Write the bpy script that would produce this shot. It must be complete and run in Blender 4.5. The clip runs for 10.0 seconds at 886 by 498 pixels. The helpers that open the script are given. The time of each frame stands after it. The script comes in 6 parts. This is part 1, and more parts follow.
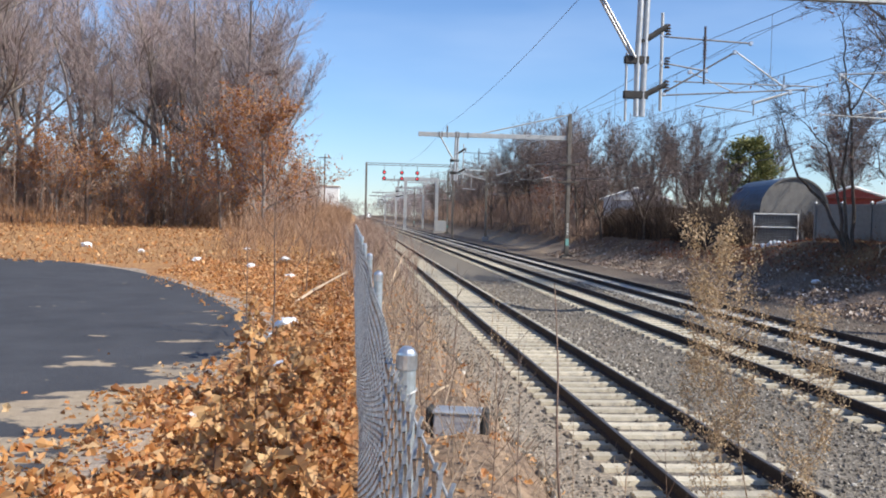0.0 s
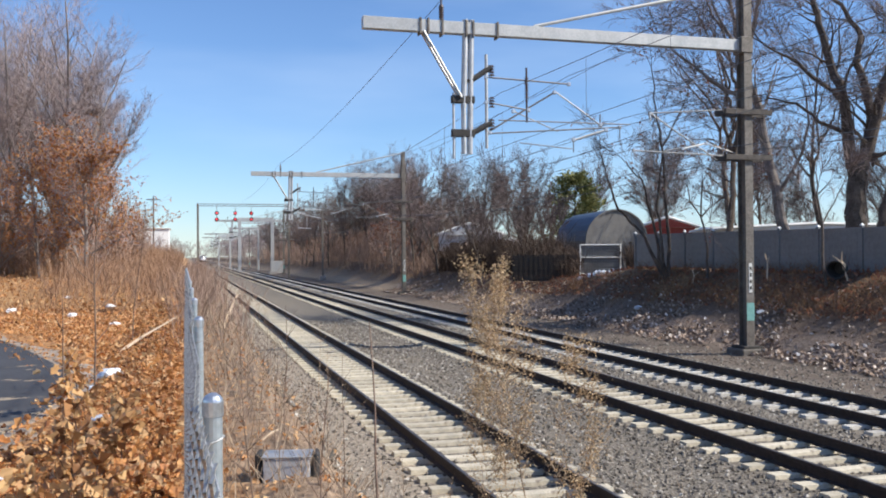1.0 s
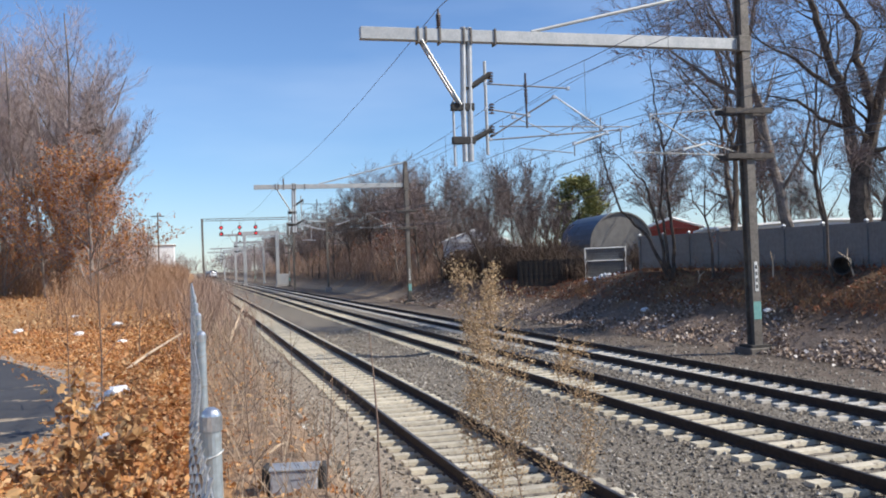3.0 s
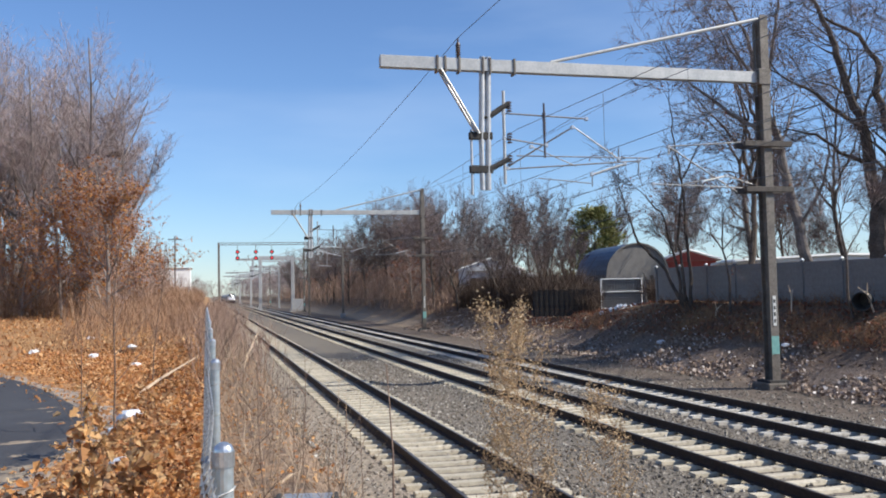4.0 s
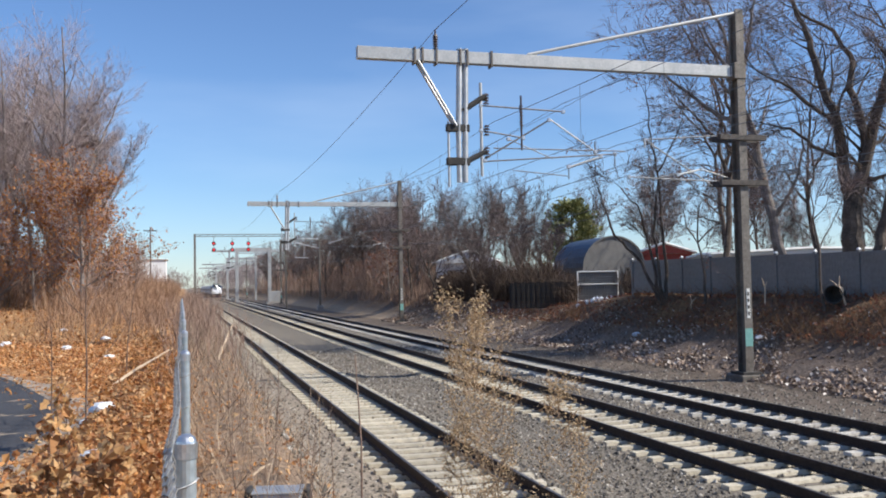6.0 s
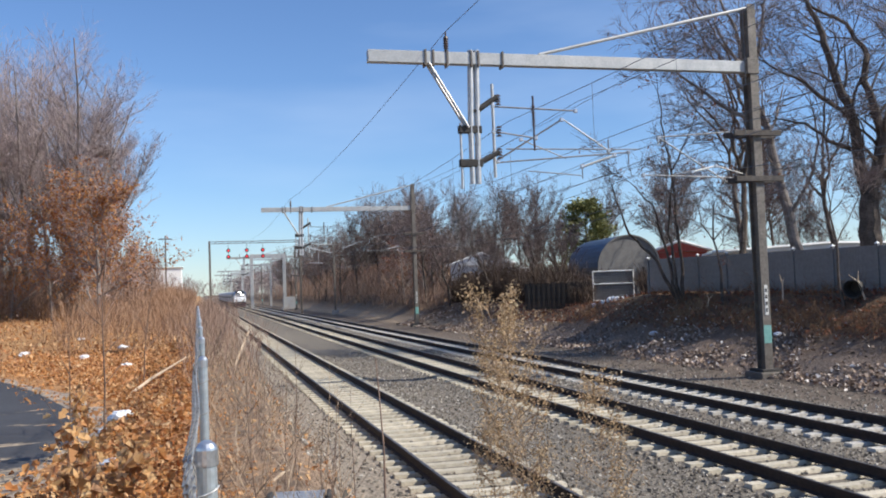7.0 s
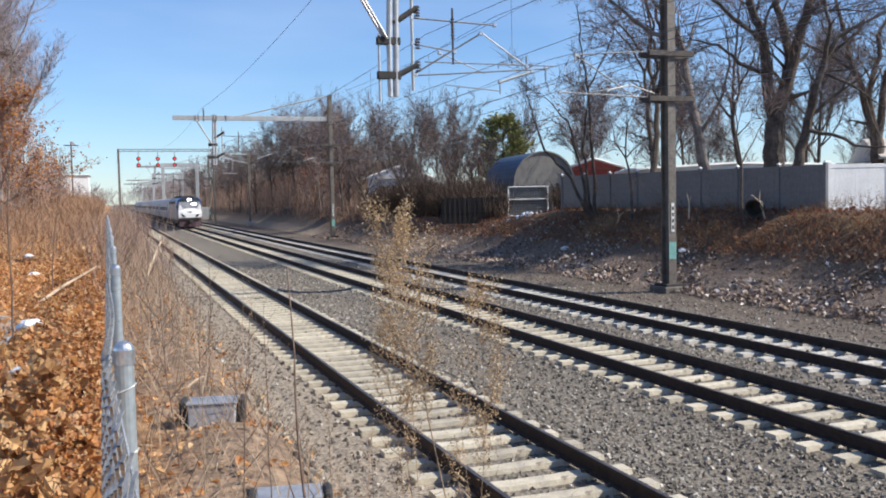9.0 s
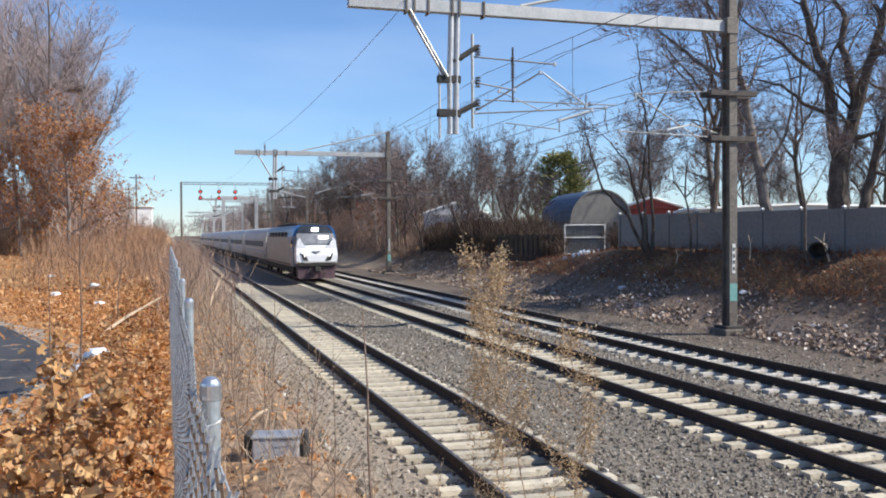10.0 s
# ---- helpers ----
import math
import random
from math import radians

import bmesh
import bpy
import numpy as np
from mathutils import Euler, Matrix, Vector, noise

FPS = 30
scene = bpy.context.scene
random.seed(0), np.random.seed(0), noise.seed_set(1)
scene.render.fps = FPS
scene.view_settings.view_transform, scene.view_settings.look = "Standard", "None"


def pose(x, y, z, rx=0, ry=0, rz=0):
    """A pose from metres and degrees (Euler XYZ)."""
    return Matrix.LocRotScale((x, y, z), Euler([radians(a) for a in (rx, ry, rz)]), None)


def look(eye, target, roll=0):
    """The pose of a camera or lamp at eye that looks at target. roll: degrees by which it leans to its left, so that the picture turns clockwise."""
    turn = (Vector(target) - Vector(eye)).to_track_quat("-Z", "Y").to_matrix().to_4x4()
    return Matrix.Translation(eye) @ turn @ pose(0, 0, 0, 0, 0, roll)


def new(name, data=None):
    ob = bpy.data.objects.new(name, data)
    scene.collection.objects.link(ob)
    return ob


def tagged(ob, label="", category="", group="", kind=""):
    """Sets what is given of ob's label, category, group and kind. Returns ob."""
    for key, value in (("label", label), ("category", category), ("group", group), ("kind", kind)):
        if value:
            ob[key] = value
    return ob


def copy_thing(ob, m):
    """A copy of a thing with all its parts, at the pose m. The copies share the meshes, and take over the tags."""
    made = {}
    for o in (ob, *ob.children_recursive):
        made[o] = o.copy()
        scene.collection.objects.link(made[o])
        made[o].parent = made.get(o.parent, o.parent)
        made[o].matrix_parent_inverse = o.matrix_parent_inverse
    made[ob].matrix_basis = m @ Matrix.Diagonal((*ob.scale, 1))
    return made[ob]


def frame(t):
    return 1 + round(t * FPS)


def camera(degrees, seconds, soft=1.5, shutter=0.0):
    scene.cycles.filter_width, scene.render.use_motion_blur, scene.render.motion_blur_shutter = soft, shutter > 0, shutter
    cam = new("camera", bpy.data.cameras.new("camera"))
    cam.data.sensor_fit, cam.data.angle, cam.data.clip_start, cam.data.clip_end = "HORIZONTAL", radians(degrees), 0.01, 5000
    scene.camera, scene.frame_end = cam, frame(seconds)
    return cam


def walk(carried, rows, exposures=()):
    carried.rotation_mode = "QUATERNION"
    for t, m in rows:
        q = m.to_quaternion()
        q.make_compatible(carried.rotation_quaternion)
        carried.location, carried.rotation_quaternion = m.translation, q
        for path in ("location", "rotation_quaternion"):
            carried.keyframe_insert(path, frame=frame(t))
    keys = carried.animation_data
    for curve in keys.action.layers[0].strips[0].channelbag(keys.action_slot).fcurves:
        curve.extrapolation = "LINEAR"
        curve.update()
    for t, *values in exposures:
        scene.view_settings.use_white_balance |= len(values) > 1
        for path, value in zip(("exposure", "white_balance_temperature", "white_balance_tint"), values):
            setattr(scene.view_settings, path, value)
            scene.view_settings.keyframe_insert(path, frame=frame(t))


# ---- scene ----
cam = camera(52.0, 10.0, soft=1.9)
PATH = [
    (0, (-3.870, 0.065, 3.086), (-2.896, 10.011, 2.730), 1.28),
    (0.5, (-3.855, 0.092, 3.080), (-2.373, 9.980, 2.882), 1.97),
    (1, (-3.785, -0.017, 3.099), (-1.073, 9.607, 3.169), -0.48),
    (1.5, (-3.731, 0.112, 3.064), (-0.899, 9.683, 2.447), -3.66),
    (2, (-3.738, -0.049, 3.113), (-0.719, 9.481, 2.874), -4.53),
    (2.2, (-3.741, -0.044, 3.109), (-1.273, 9.643, 3.379), -3.22),
    (3.3, (-3.761, -0.015, 3.091), (-1.033, 9.605, 3.221), -2.12),
    (3.5, (-3.764, -0.009, 3.088), (-0.972, 9.591, 3.256), -4.20),
    (4, (-3.755, 0.053, 3.114), (-1.251, 9.724, 3.583), -1.18),
    (4.5, (-3.704, 0.011, 3.097), (-0.713, 9.552, 3.267), -2.93),
    (5, (-3.706, 0.038, 3.114), (-0.983, 9.634, 3.820), -1.54),
    (5.5, (-3.705, 0.019, 3.112), (-1.075, 9.648, 3.718), -3.14),
    (5.7, (-3.716, 0.032, 3.111), (-0.903, 9.619, 3.531), -1.44),
    (6.8, (-3.724, 0.115, 3.100), (-1.152, 9.772, 3.443), -1.32),
    (7, (-3.725, 0.130, 3.097), (-1.131, 9.779, 3.511), -2.16),
    (7.5, (-3.727, 0.023, 3.107), (-0.896, 9.614, 3.002), -5.20),
    (8, (-3.727, 0.017, 3.106), (-0.794, 9.566, 2.639), -3.73),
    (8.5, (-3.735, 0.029, 3.096), (-0.864, 9.590, 2.504), -2.71),
    (9, (-3.741, -0.048, 3.097), (-0.310, 9.328, 2.534), -1.21),
    (9.5, (-3.768, -0.064, 3.104), (-0.524, 9.386, 2.688), 0.08),
    (10, (-3.823, -0.041, 3.118), (-0.949, 9.536, 2.960), -0.29),
]
walk(cam, [(t, look(eye, target, roll)) for t, eye, target, roll in PATH], [(0, 0.63, 6400, 10), (2, 0.6, 6400, 10), (3.5, 0.52, 6400, 10), (8, 0.51, 6400, 10), (9, 0.6, 6400, 10), (10, 0.63, 6400, 10)])

# ---- world and sun ----
SUN = Vector((1.05, -0.6, 1.0)).normalized()
world = bpy.data.worlds.new("sky")
scene.world = world
world.use_nodes = True
sky = world.node_tree.nodes.new("ShaderNodeTexSky")
sky.sky_type, sky.sun_disc = "NISHITA", False
sky.sun_elevation = math.asin(SUN.z)
sky.sun_rotation = math.atan2(SUN.x, SUN.y)
sky.air_density, sky.dust_density, sky.ozone_density = 1.0, 0.15, 3.5
background = world.node_tree.nodes["Background"]
tint = world.node_tree.nodes.new("ShaderNodeMix")
tint.data_type, tint.blend_type = "RGBA", "MULTIPLY"
tint.inputs[0].default_value, tint.inputs[7].default_value = 1.0, (0.87, 1.0, 1.2, 1)
world.node_tree.links.new(sky.outputs[0], tint.inputs[6])
cloud_at = world.node_tree.nodes.new("ShaderNodeTexCoord")
stretch_map = world.node_tree.nodes.new("ShaderNodeMapping")
stretch_map.inputs["Scale"].default_value = (1.0, 1.6, 5.0)
cloud = world.node_tree.nodes.new("ShaderNodeTexNoise")
cloud.inputs["Scale"].default_value, cloud.inputs["Detail"].default_value = 1.7, 5
cloud_span = world.node_tree.nodes.new("ShaderNodeMapRange")
cloud_span.inputs[1].default_value, cloud_span.inputs[2].default_value, cloud_span.inputs[4].default_value = 0.45, 0.8, 0.22
veil = world.node_tree.nodes.new("ShaderNodeMix")
veil.data_type = "RGBA"
veil.inputs[7].default_value = (7.5, 8.6, 10.0, 1)
world.node_tree.links.new(cloud_at.outputs["Generated"], stretch_map.inputs["Vector"])
world.node_tree.links.new(stretch_map.outputs[0], cloud.inputs["Vector"])
world.node_tree.links.new(cloud.outputs["Fac"], cloud_span.inputs[0])
world.node_tree.links.new(cloud_span.outputs[0], veil.inputs[0])
world.node_tree.links.new(tint.outputs[2], veil.inputs[6])
world.node_tree.links.new(veil.outputs[2], background.inputs[0])
background.inputs[1].default_value = 0.088
sun = new("sun", bpy.data.lights.new("sun", "SUN"))
sun.data.energy, sun.data.angle, sun.data.color = 4.4, radians(0.5), (1.0, 0.93, 0.82)
sun.matrix_world = look((0, 0, 60), Vector((0, 0, 60)) - SUN)

rng = np.random.default_rng(7)
rnd = random.Random(5)


# ---- materials ----
def mat(name, dark, light, scale=4.0, rough=0.8, metal=0.0, bump=0.0, fine=8.0, spot=None, spot_at=0.62, spot_scale=1.0, vary=0.0, glow=0.0):
    """Two tones mixed by coarse and fine noise, an optional third colour in spots, and relief."""
    m = bpy.data.materials.new(name)
    m.use_nodes = True
    n, link = m.node_tree.nodes, m.node_tree.links.new
    b = n["Principled BSDF"]
    co = n.new("ShaderNodeTexCoord").outputs["Object"]
    big, small = n.new("ShaderNodeTexNoise"), n.new("ShaderNodeTexNoise")
    for tex, s in ((big, scale), (small, scale * fine)):
        tex.inputs["Scale"].default_value, tex.inputs["Detail"].default_value = s, 4
        link(co, tex.inputs["Vector"])
    add = n.new("ShaderNodeMath")
    add.operation = "ADD"
    link(big.outputs["Fac"], add.inputs[0]), link(small.outputs["Fac"], add.inputs[1])
    ramp = n.new("ShaderNodeMapRange")
    ramp.inputs[1].default_value, ramp.inputs[2].default_value = 0.75, 1.25
    link(add.outputs[0], ramp.inputs[0])
    mix = n.new("ShaderNodeMix")
    mix.data_type = "RGBA"
    mix.inputs[6].default_value, mix.inputs[7].default_value = (*dark, 1), (*light, 1)
    link(ramp.outputs[0], mix.inputs[0])
    colour = mix.outputs[2]
    if spot:
        tex = n.new("ShaderNodeTexNoise")
        tex.inputs["Scale"].default_value, tex.inputs["Detail"].default_value = spot_scale, 6
        link(co, tex.inputs["Vector"])
        edge = n.new("ShaderNodeMapRange")
        edge.inputs[1].default_value, edge.inputs[2].default_value = spot_at, spot_at + 0.06
        link(tex.outputs["Fac"], edge.inputs[0])
        over = n.new("ShaderNodeMix")
        over.data_type = "RGBA"
        over.inputs[7].default_value = (*spot, 1)
        link(edge.outputs[0], over.inputs[0]), link(colour, over.inputs[6])
        colour = over.outputs[2]
    if vary:
        info, hsv, span = n.new("ShaderNodeObjectInfo"), n.new("ShaderNodeHueSaturation"), n.new("ShaderNodeMapRange")
        span.inputs[3].default_value, span.inputs[4].default_value = 1 - vary, 1 + vary
        link(info.outputs["Random"], span.inputs[0]), link(span.outputs[0], hsv.inputs["Value"])
        link(colour, hsv.inputs["Color"])
        colour = hsv.outputs[0]
    link(colour, b.inputs["Base Color"])
    b.inputs["Roughness"].default_value, b.inputs["Metallic"].default_value = rough, metal
    if bump:
        relief = n.new("ShaderNodeBump")
        relief.inputs["Strength"].default_value, relief.inputs["Distance"].default_value = min(1, bump), 0.03
        link(small.outputs["Fac"], relief.inputs["Height"]), link(relief.outputs[0], b.inputs["Normal"])
    if glow:
        b.inputs["Emission Color"].default_value, b.inputs["Emission Strength"].default_value = (*light, 1), glow
    return m


def islands(name, tones, rough=0.8, through_light=0.0, bump=0.0):
    """Loose pieces, each island with its own tone."""
    m = bpy.data.materials.new(name)
    m.use_nodes = True
    n, link = m.node_tree.nodes, m.node_tree.links.new
    b = n["Principled BSDF"]
    ramp = n.new("ShaderNodeValToRGB")
    for k, tone in enumerate(tones):
        e = ramp.color_ramp.elements[k] if k < 2 else ramp.color_ramp.elements.new(1)
        e.color = (*tone, 1)
    for k, e in enumerate(ramp.color_ramp.elements):
        e.position = k / (len(tones) - 1)
    link(n.new("ShaderNodeNewGeometry").outputs["Random Per Island"], ramp.inputs[0])
    link(ramp.outputs[0], b.inputs["Base Color"])
    b.inputs["Roughness"].default_value = rough
    if through_light:
        t = n.new("ShaderNodeBsdfTranslucent")
        s = n.new("ShaderNodeMixShader")
        s.inputs[0].default_value = through_light
        link(ramp.outputs[0], t.inputs[0])
        link(b.outputs[0], s.inputs[1]), link(t.outputs[0], s.inputs[2])
        link(s.outputs[0], n["Material Output"].inputs[0])
    return m


def ground_material():
    """Leaf-strewn verge, tan grass, dirt slope, ballast bed and the littered bank, in stretches across the line with ragged edges."""
    m = bpy.data.materials.new("ground_cover")
    m.use_nodes = True
    n, link = m.node_tree.nodes, m.node_tree.links.new
    b = n["Principled BSDF"]
    b.inputs["Roughness"].default_value = 0.95
    co = n.new("ShaderNodeTexCoord").outputs["Object"]
    xyz = n.new("ShaderNodeSeparateXYZ")
    link(co, xyz.inputs[0])

    def noise_tex(scale, detail=5.0):
        tex = n.new("ShaderNodeTexNoise")
        tex.inputs["Scale"].default_value, tex.inputs["Detail"].default_value = scale, detail
        link(co, tex.inputs["Vector"])
        return tex.outputs["Fac"]

    def span(value, a, c):
        r = n.new("ShaderNodeMapRange")
        r.inputs[1].default_value, r.inputs[2].default_value = a, c
        link(value, r.inputs[0])
        return r.outputs[0]

    def calc(op, a, c):
        q = n.new("ShaderNodeMath")
        q.operation = op
        for k, v in enumerate((a, c)):
            if isinstance(v, float):
                q.inputs[k].default_value = v
            else:
                link(v, q.inputs[k])
        return q.outputs[0]

    def blend(f, a, c):
        q = n.new("ShaderNodeMix")
        q.data_type = "RGBA"
        link(f, q.inputs[0])
        for k, v in ((6, a), (7, c)):
            if isinstance(v, tuple):
                q.inputs[k].default_value = (*v, 1)
            else:
                link(v, q.inputs[k])
        return q.outputs[2]

    coarse, mid, fine, tiny = noise_tex(0.35), noise_tex(2.2), noise_tex(9.0), noise_tex(21.0, 4.0)
    wob = calc("MULTIPLY", calc("SUBTRACT", mid, 0.5), 1.6)
    x = calc("ADD", xyz.outputs[0], wob)
    y = calc("ADD", xyz.outputs[1], calc("MULTIPLY", calc("SUBTRACT", coarse, 0.5), 14.0))
    grass = blend(span(mid, 0.3, 0.7), (0.34, 0.165, 0.055), (0.42, 0.25, 0.11))
    leaves = blend(span(fine, 0.35, 0.65), (0.20, 0.085, 0.03), (0.52, 0.28, 0.11))
    dirt = blend(span(fine, 0.3, 0.7), (0.13, 0.085, 0.055), (0.38, 0.265, 0.17))
    stone = blend(span(tiny, 0.36, 0.66), (0.06, 0.051, 0.04), (0.30, 0.262, 0.207))
    stone = blend(span(coarse, 0.5, 0.75), stone, (0.17, 0.142, 0.11))
    fines = blend(span(tiny, 0.35, 0.7), (0.18, 0.148, 0.11), (0.44, 0.37, 0.285))
    stone = blend(span(x, -0.6, 0.6), fines, stone)
    litter = blend(span(tiny, 0.4, 0.62), (0.085, 0.06, 0.044), (0.32, 0.245, 0.19))
    brown = blend(span(fine, 0.35, 0.65), (0.055, 0.033, 0.02), (0.19, 0.108, 0.058))
    brown = blend(span(coarse, 0.5, 0.68), brown, blend(span(fine, 0.35, 0.65), (0.12, 0.066, 0.03), (0.33, 0.20, 0.09)))
    lot = blend(span(coarse, 0.4, 0.6), (0.16, 0.13, 0.09), (0.26, 0.20, 0.14))
    left = blend(span(y, 26.0, 38.0), leaves, grass)
    c = blend(span(x, -3.9, -3.2), left, dirt)
    c = blend(span(x, -1.9, -1.4), c, stone)
    cess = blend(span(fine, 0.3, 0.7), (0.075, 0.056, 0.042), (0.17, 0.132, 0.10))
    c = blend(span(x, 11.8, 12.8), c, cess)
    # Far bank turns tan, with sunlight painted into its lighter tone.
    litter = blend(span(y, 48.0, 62.0), litter, blend(span(fine, 0.3, 0.7), (0.22, 0.16, 0.105), (0.40, 0.31, 0.215)))
    c = blend(span(x, 14.4, 15.4), c, litter)
    c = blend(span(calc("ADD", x, calc("MULTIPLY", coarse, 2.0)), 16.9, 18.9), c, brown)
    c = blend(span(x, 22.5, 25.0), c, lot)
    link(c, b.inputs["Base Color"])
    relief = n.new("ShaderNodeBump")
    relief.inputs["Strength"].default_value, relief.inputs["Distance"].default_value = 0.9, 0.05
    link(calc("ADD", fine, calc("MULTIPLY", tiny, 0.7)), relief.inputs["Height"])
    link(relief.outputs[0], b.inputs["Normal"])
    return m


M_GROUND = ground_material()


def asphalt_material():
    """Worn dark asphalt with sand drifted over it in long ragged streaks towards the near rim, and scattered grit."""
    m = mat("asphalt", (0.035, 0.036, 0.042), (0.062, 0.064, 0.072), 1.2, 0.85, bump=0.5, fine=40)
    n, link = m.node_tree.nodes, m.node_tree.links.new
    b = n["Principled BSDF"]
    worn = b.inputs["Base Color"].links[0].from_socket
    co = n.new("ShaderNodeTexCoord").outputs["Object"]
    turned = n.new("ShaderNodeMapping")
    turned.inputs["Rotation"].default_value = (0, 0, radians(-58))
    turned.inputs["Scale"].default_value = (0.75, 1.25, 1)
    link(co, turned.inputs["Vector"])

    def noise_tex(scale, detail, vector):
        tex = n.new("ShaderNodeTexNoise")
        tex.inputs["Scale"].default_value, tex.inputs["Detail"].default_value = scale, detail
        tex.inputs["Roughness"].default_value = 0.65
        link(vector, tex.inputs["Vector"])
        return tex.outputs["Fac"]

    def span(value, a, c, lo=0.0, hi=1.0):
        q = n.new("ShaderNodeMapRange")
        q.inputs[1].default_value, q.inputs[2].default_value, q.inputs[3].default_value, q.inputs[4].default_value = a, c, lo, hi
        link(value, q.inputs[0])
        return q.outputs[0]

    def calc(op, a, c):
        q = n.new("ShaderNodeMath")
        q.operation = op
        link(a, q.inputs[0]), link(c, q.inputs[1])
        return q.outputs[0]

    xyz = n.new("ShaderNodeSeparateXYZ")
    link(co, xyz.inputs[0])
    near = span(xyz.outputs[1], 12.0, 7.0, 0.0, 0.17)
    rim = span(xyz.outputs[0], -9.5, -6.0, -0.12, 0.03)
    drift = span(calc("ADD", calc("ADD", noise_tex(0.8, 10, turned.outputs[0]), near), rim), 0.61, 0.64)
    grit = span(noise_tex(2.6, 3, co), 0.70, 0.73)
    sand = n.new("ShaderNodeMix")
    sand.data_type = "RGBA"
    sand.inputs[6].default_value, sand.inputs[7].default_value = (0.20, 0.155, 0.105, 1), (0.50, 0.40, 0.28, 1)
    link(noise_tex(7.0, 6, co), sand.inputs[0])
    over = n.new("ShaderNodeMix")
    over.data_type = "RGBA"
    link(calc("MAXIMUM", drift, grit), over.inputs[0]), link(worn, over.inputs[6]), link(sand.outputs[2], over.inputs[7])
    link(over.outputs[2], b.inputs["Base Color"])
    return m


M_ASPHALT = asphalt_material()
M_SAND = mat("sand", (0.24, 0.19, 0.145), (0.40, 0.33, 0.265), 3, 0.95, bump=0.6, spot=(0.15, 0.115, 0.08), spot_at=0.56, spot_scale=5)
M_TIE = mat("tie_concrete", (0.42, 0.375, 0.285), (0.58, 0.52, 0.405), 5, 0.9, bump=0.3, spot=(0.27, 0.22, 0.17), spot_at=0.63, spot_scale=4, vary=0.18)
M_TIE_WHITE = mat("tie_concrete_pale", (0.42, 0.395, 0.345), (0.56, 0.53, 0.475), 5, 0.9, bump=0.3, spot=(0.3, 0.27, 0.24), spot_at=0.66, spot_scale=4, vary=0.15)
M_RAIL = mat("rail_rust", (0.018, 0.012, 0.010), (0.05, 0.032, 0.024), 9, 0.8, 0.1, bump=0.3)
M_RAILTOP = mat("rail_head", (0.10, 0.085, 0.075), (0.20, 0.18, 0.165), 3, 0.45, 0.7)
M_CLIP = mat("rail_clip", (0.05, 0.04, 0.033), (0.12, 0.10, 0.085), 9, 0.7, 0.3)
M_GALV = mat("galvanised_steel", (0.36, 0.37, 0.38), (0.52, 0.53, 0.54), 5, 0.5, 0.55, bump=0.1, vary=0.08)
M_POLE = mat("weathered_steel", (0.10, 0.087, 0.074), (0.20, 0.178, 0.155), 2.5, 0.65, 0.2, bump=0.15)
M_ARM = mat("arm_tube", (0.11, 0.11, 0.115), (0.22, 0.22, 0.225), 7, 0.45, 0.3)
M_FITTING = mat("cast_fitting", (0.55, 0.56, 0.57), (0.75, 0.76, 0.77), 9, 0.25, 0.6)
M_TIMBER = mat("weathered_timber", (0.05, 0.043, 0.038), (0.11, 0.095, 0.083), 5, 0.85, bump=0.3)
M_CONC_OLD = mat("old_concrete", (0.09, 0.08, 0.068), (0.17, 0.15, 0.13), 3, 0.95, bump=0.5)
M_BEAM = mat("beam_steel", (0.38, 0.385, 0.38), (0.50, 0.50, 0.485), 2.5, 0.5, 0.35, bump=0.1)
M_CHAIN = mat("fence_wire", (0.24, 0.235, 0.22), (0.54, 0.53, 0.50), 9, 0.35, 0.3)
M_POST = mat("fence_post_zinc", (0.40, 0.45, 0.47), (0.54, 0.59, 0.61), 6, 0.38, 0.65, bump=0.08)
M_CAP = mat("cast_cap", (0.55, 0.56, 0.57), (0.72, 0.73, 0.74), 14, 0.28, 0.85)
M_INSUL = mat("insulator_brown", (0.045, 0.032, 0.028), (0.10, 0.07, 0.06), 8, 0.3)
M_WIRE = mat("wire_bronze", (0.10, 0.11, 0.125), (0.17, 0.18, 0.20), 5, 0.6, 0.3)
M_CONC = mat("concrete", (0.30, 0.285, 0.26), (0.46, 0.44, 0.41), 2, 0.9, bump=0.4)
M_BARK = mat("bark", (0.14, 0.118, 0.105), (0.30, 0.255, 0.225), 3, 0.95, bump=0.8, fine=6, vary=0.25)
M_BARK_DARK = mat("bark_dark", (0.05, 0.039, 0.032), (0.15, 0.118, 0.095), 3, 0.95, bump=0.8, fine=6, vary=0.2)
M_TWIG = mat("twig", (0.24, 0.188, 0.18), (0.38, 0.305, 0.29), 1.5, 0.95, vary=0.25)
M_TWIG_DARK = mat("twig_dark", (0.12, 0.09, 0.083), (0.22, 0.17, 0.155), 1.5, 0.95, vary=0.25)
M_STEM = mat("dry_stem", (0.28, 0.19, 0.12), (0.46, 0.34, 0.22), 4, 0.9, vary=0.2)
M_STEM_DARK = mat("brush_stem", (0.12, 0.075, 0.055), (0.24, 0.165, 0.12), 3, 0.9, vary=0.2)
M_LEAF = islands("oak_leaf", [(0.17, 0.064, 0.023), (0.46, 0.19, 0.056), (0.56, 0.27, 0.09), (0.60, 0.30, 0.105), (0.74, 0.49, 0.25), (0.46, 0.18, 0.058), (0.72, 0.52, 0.29)], 0.6, 0.3)
M_LEAF_BIG = islands("curled_leaf", [(0.26, 0.11, 0.04), (0.52, 0.28, 0.105), (0.70, 0.46, 0.22), (0.46, 0.21, 0.075)], 0.6, 0.3)
M_LEAF_TREE = islands("dead_leaf", [(0.22, 0.075, 0.028), (0.40, 0.155, 0.05), (0.50, 0.23, 0.075), (0.58, 0.34, 0.14)], 0.8, 0.35)
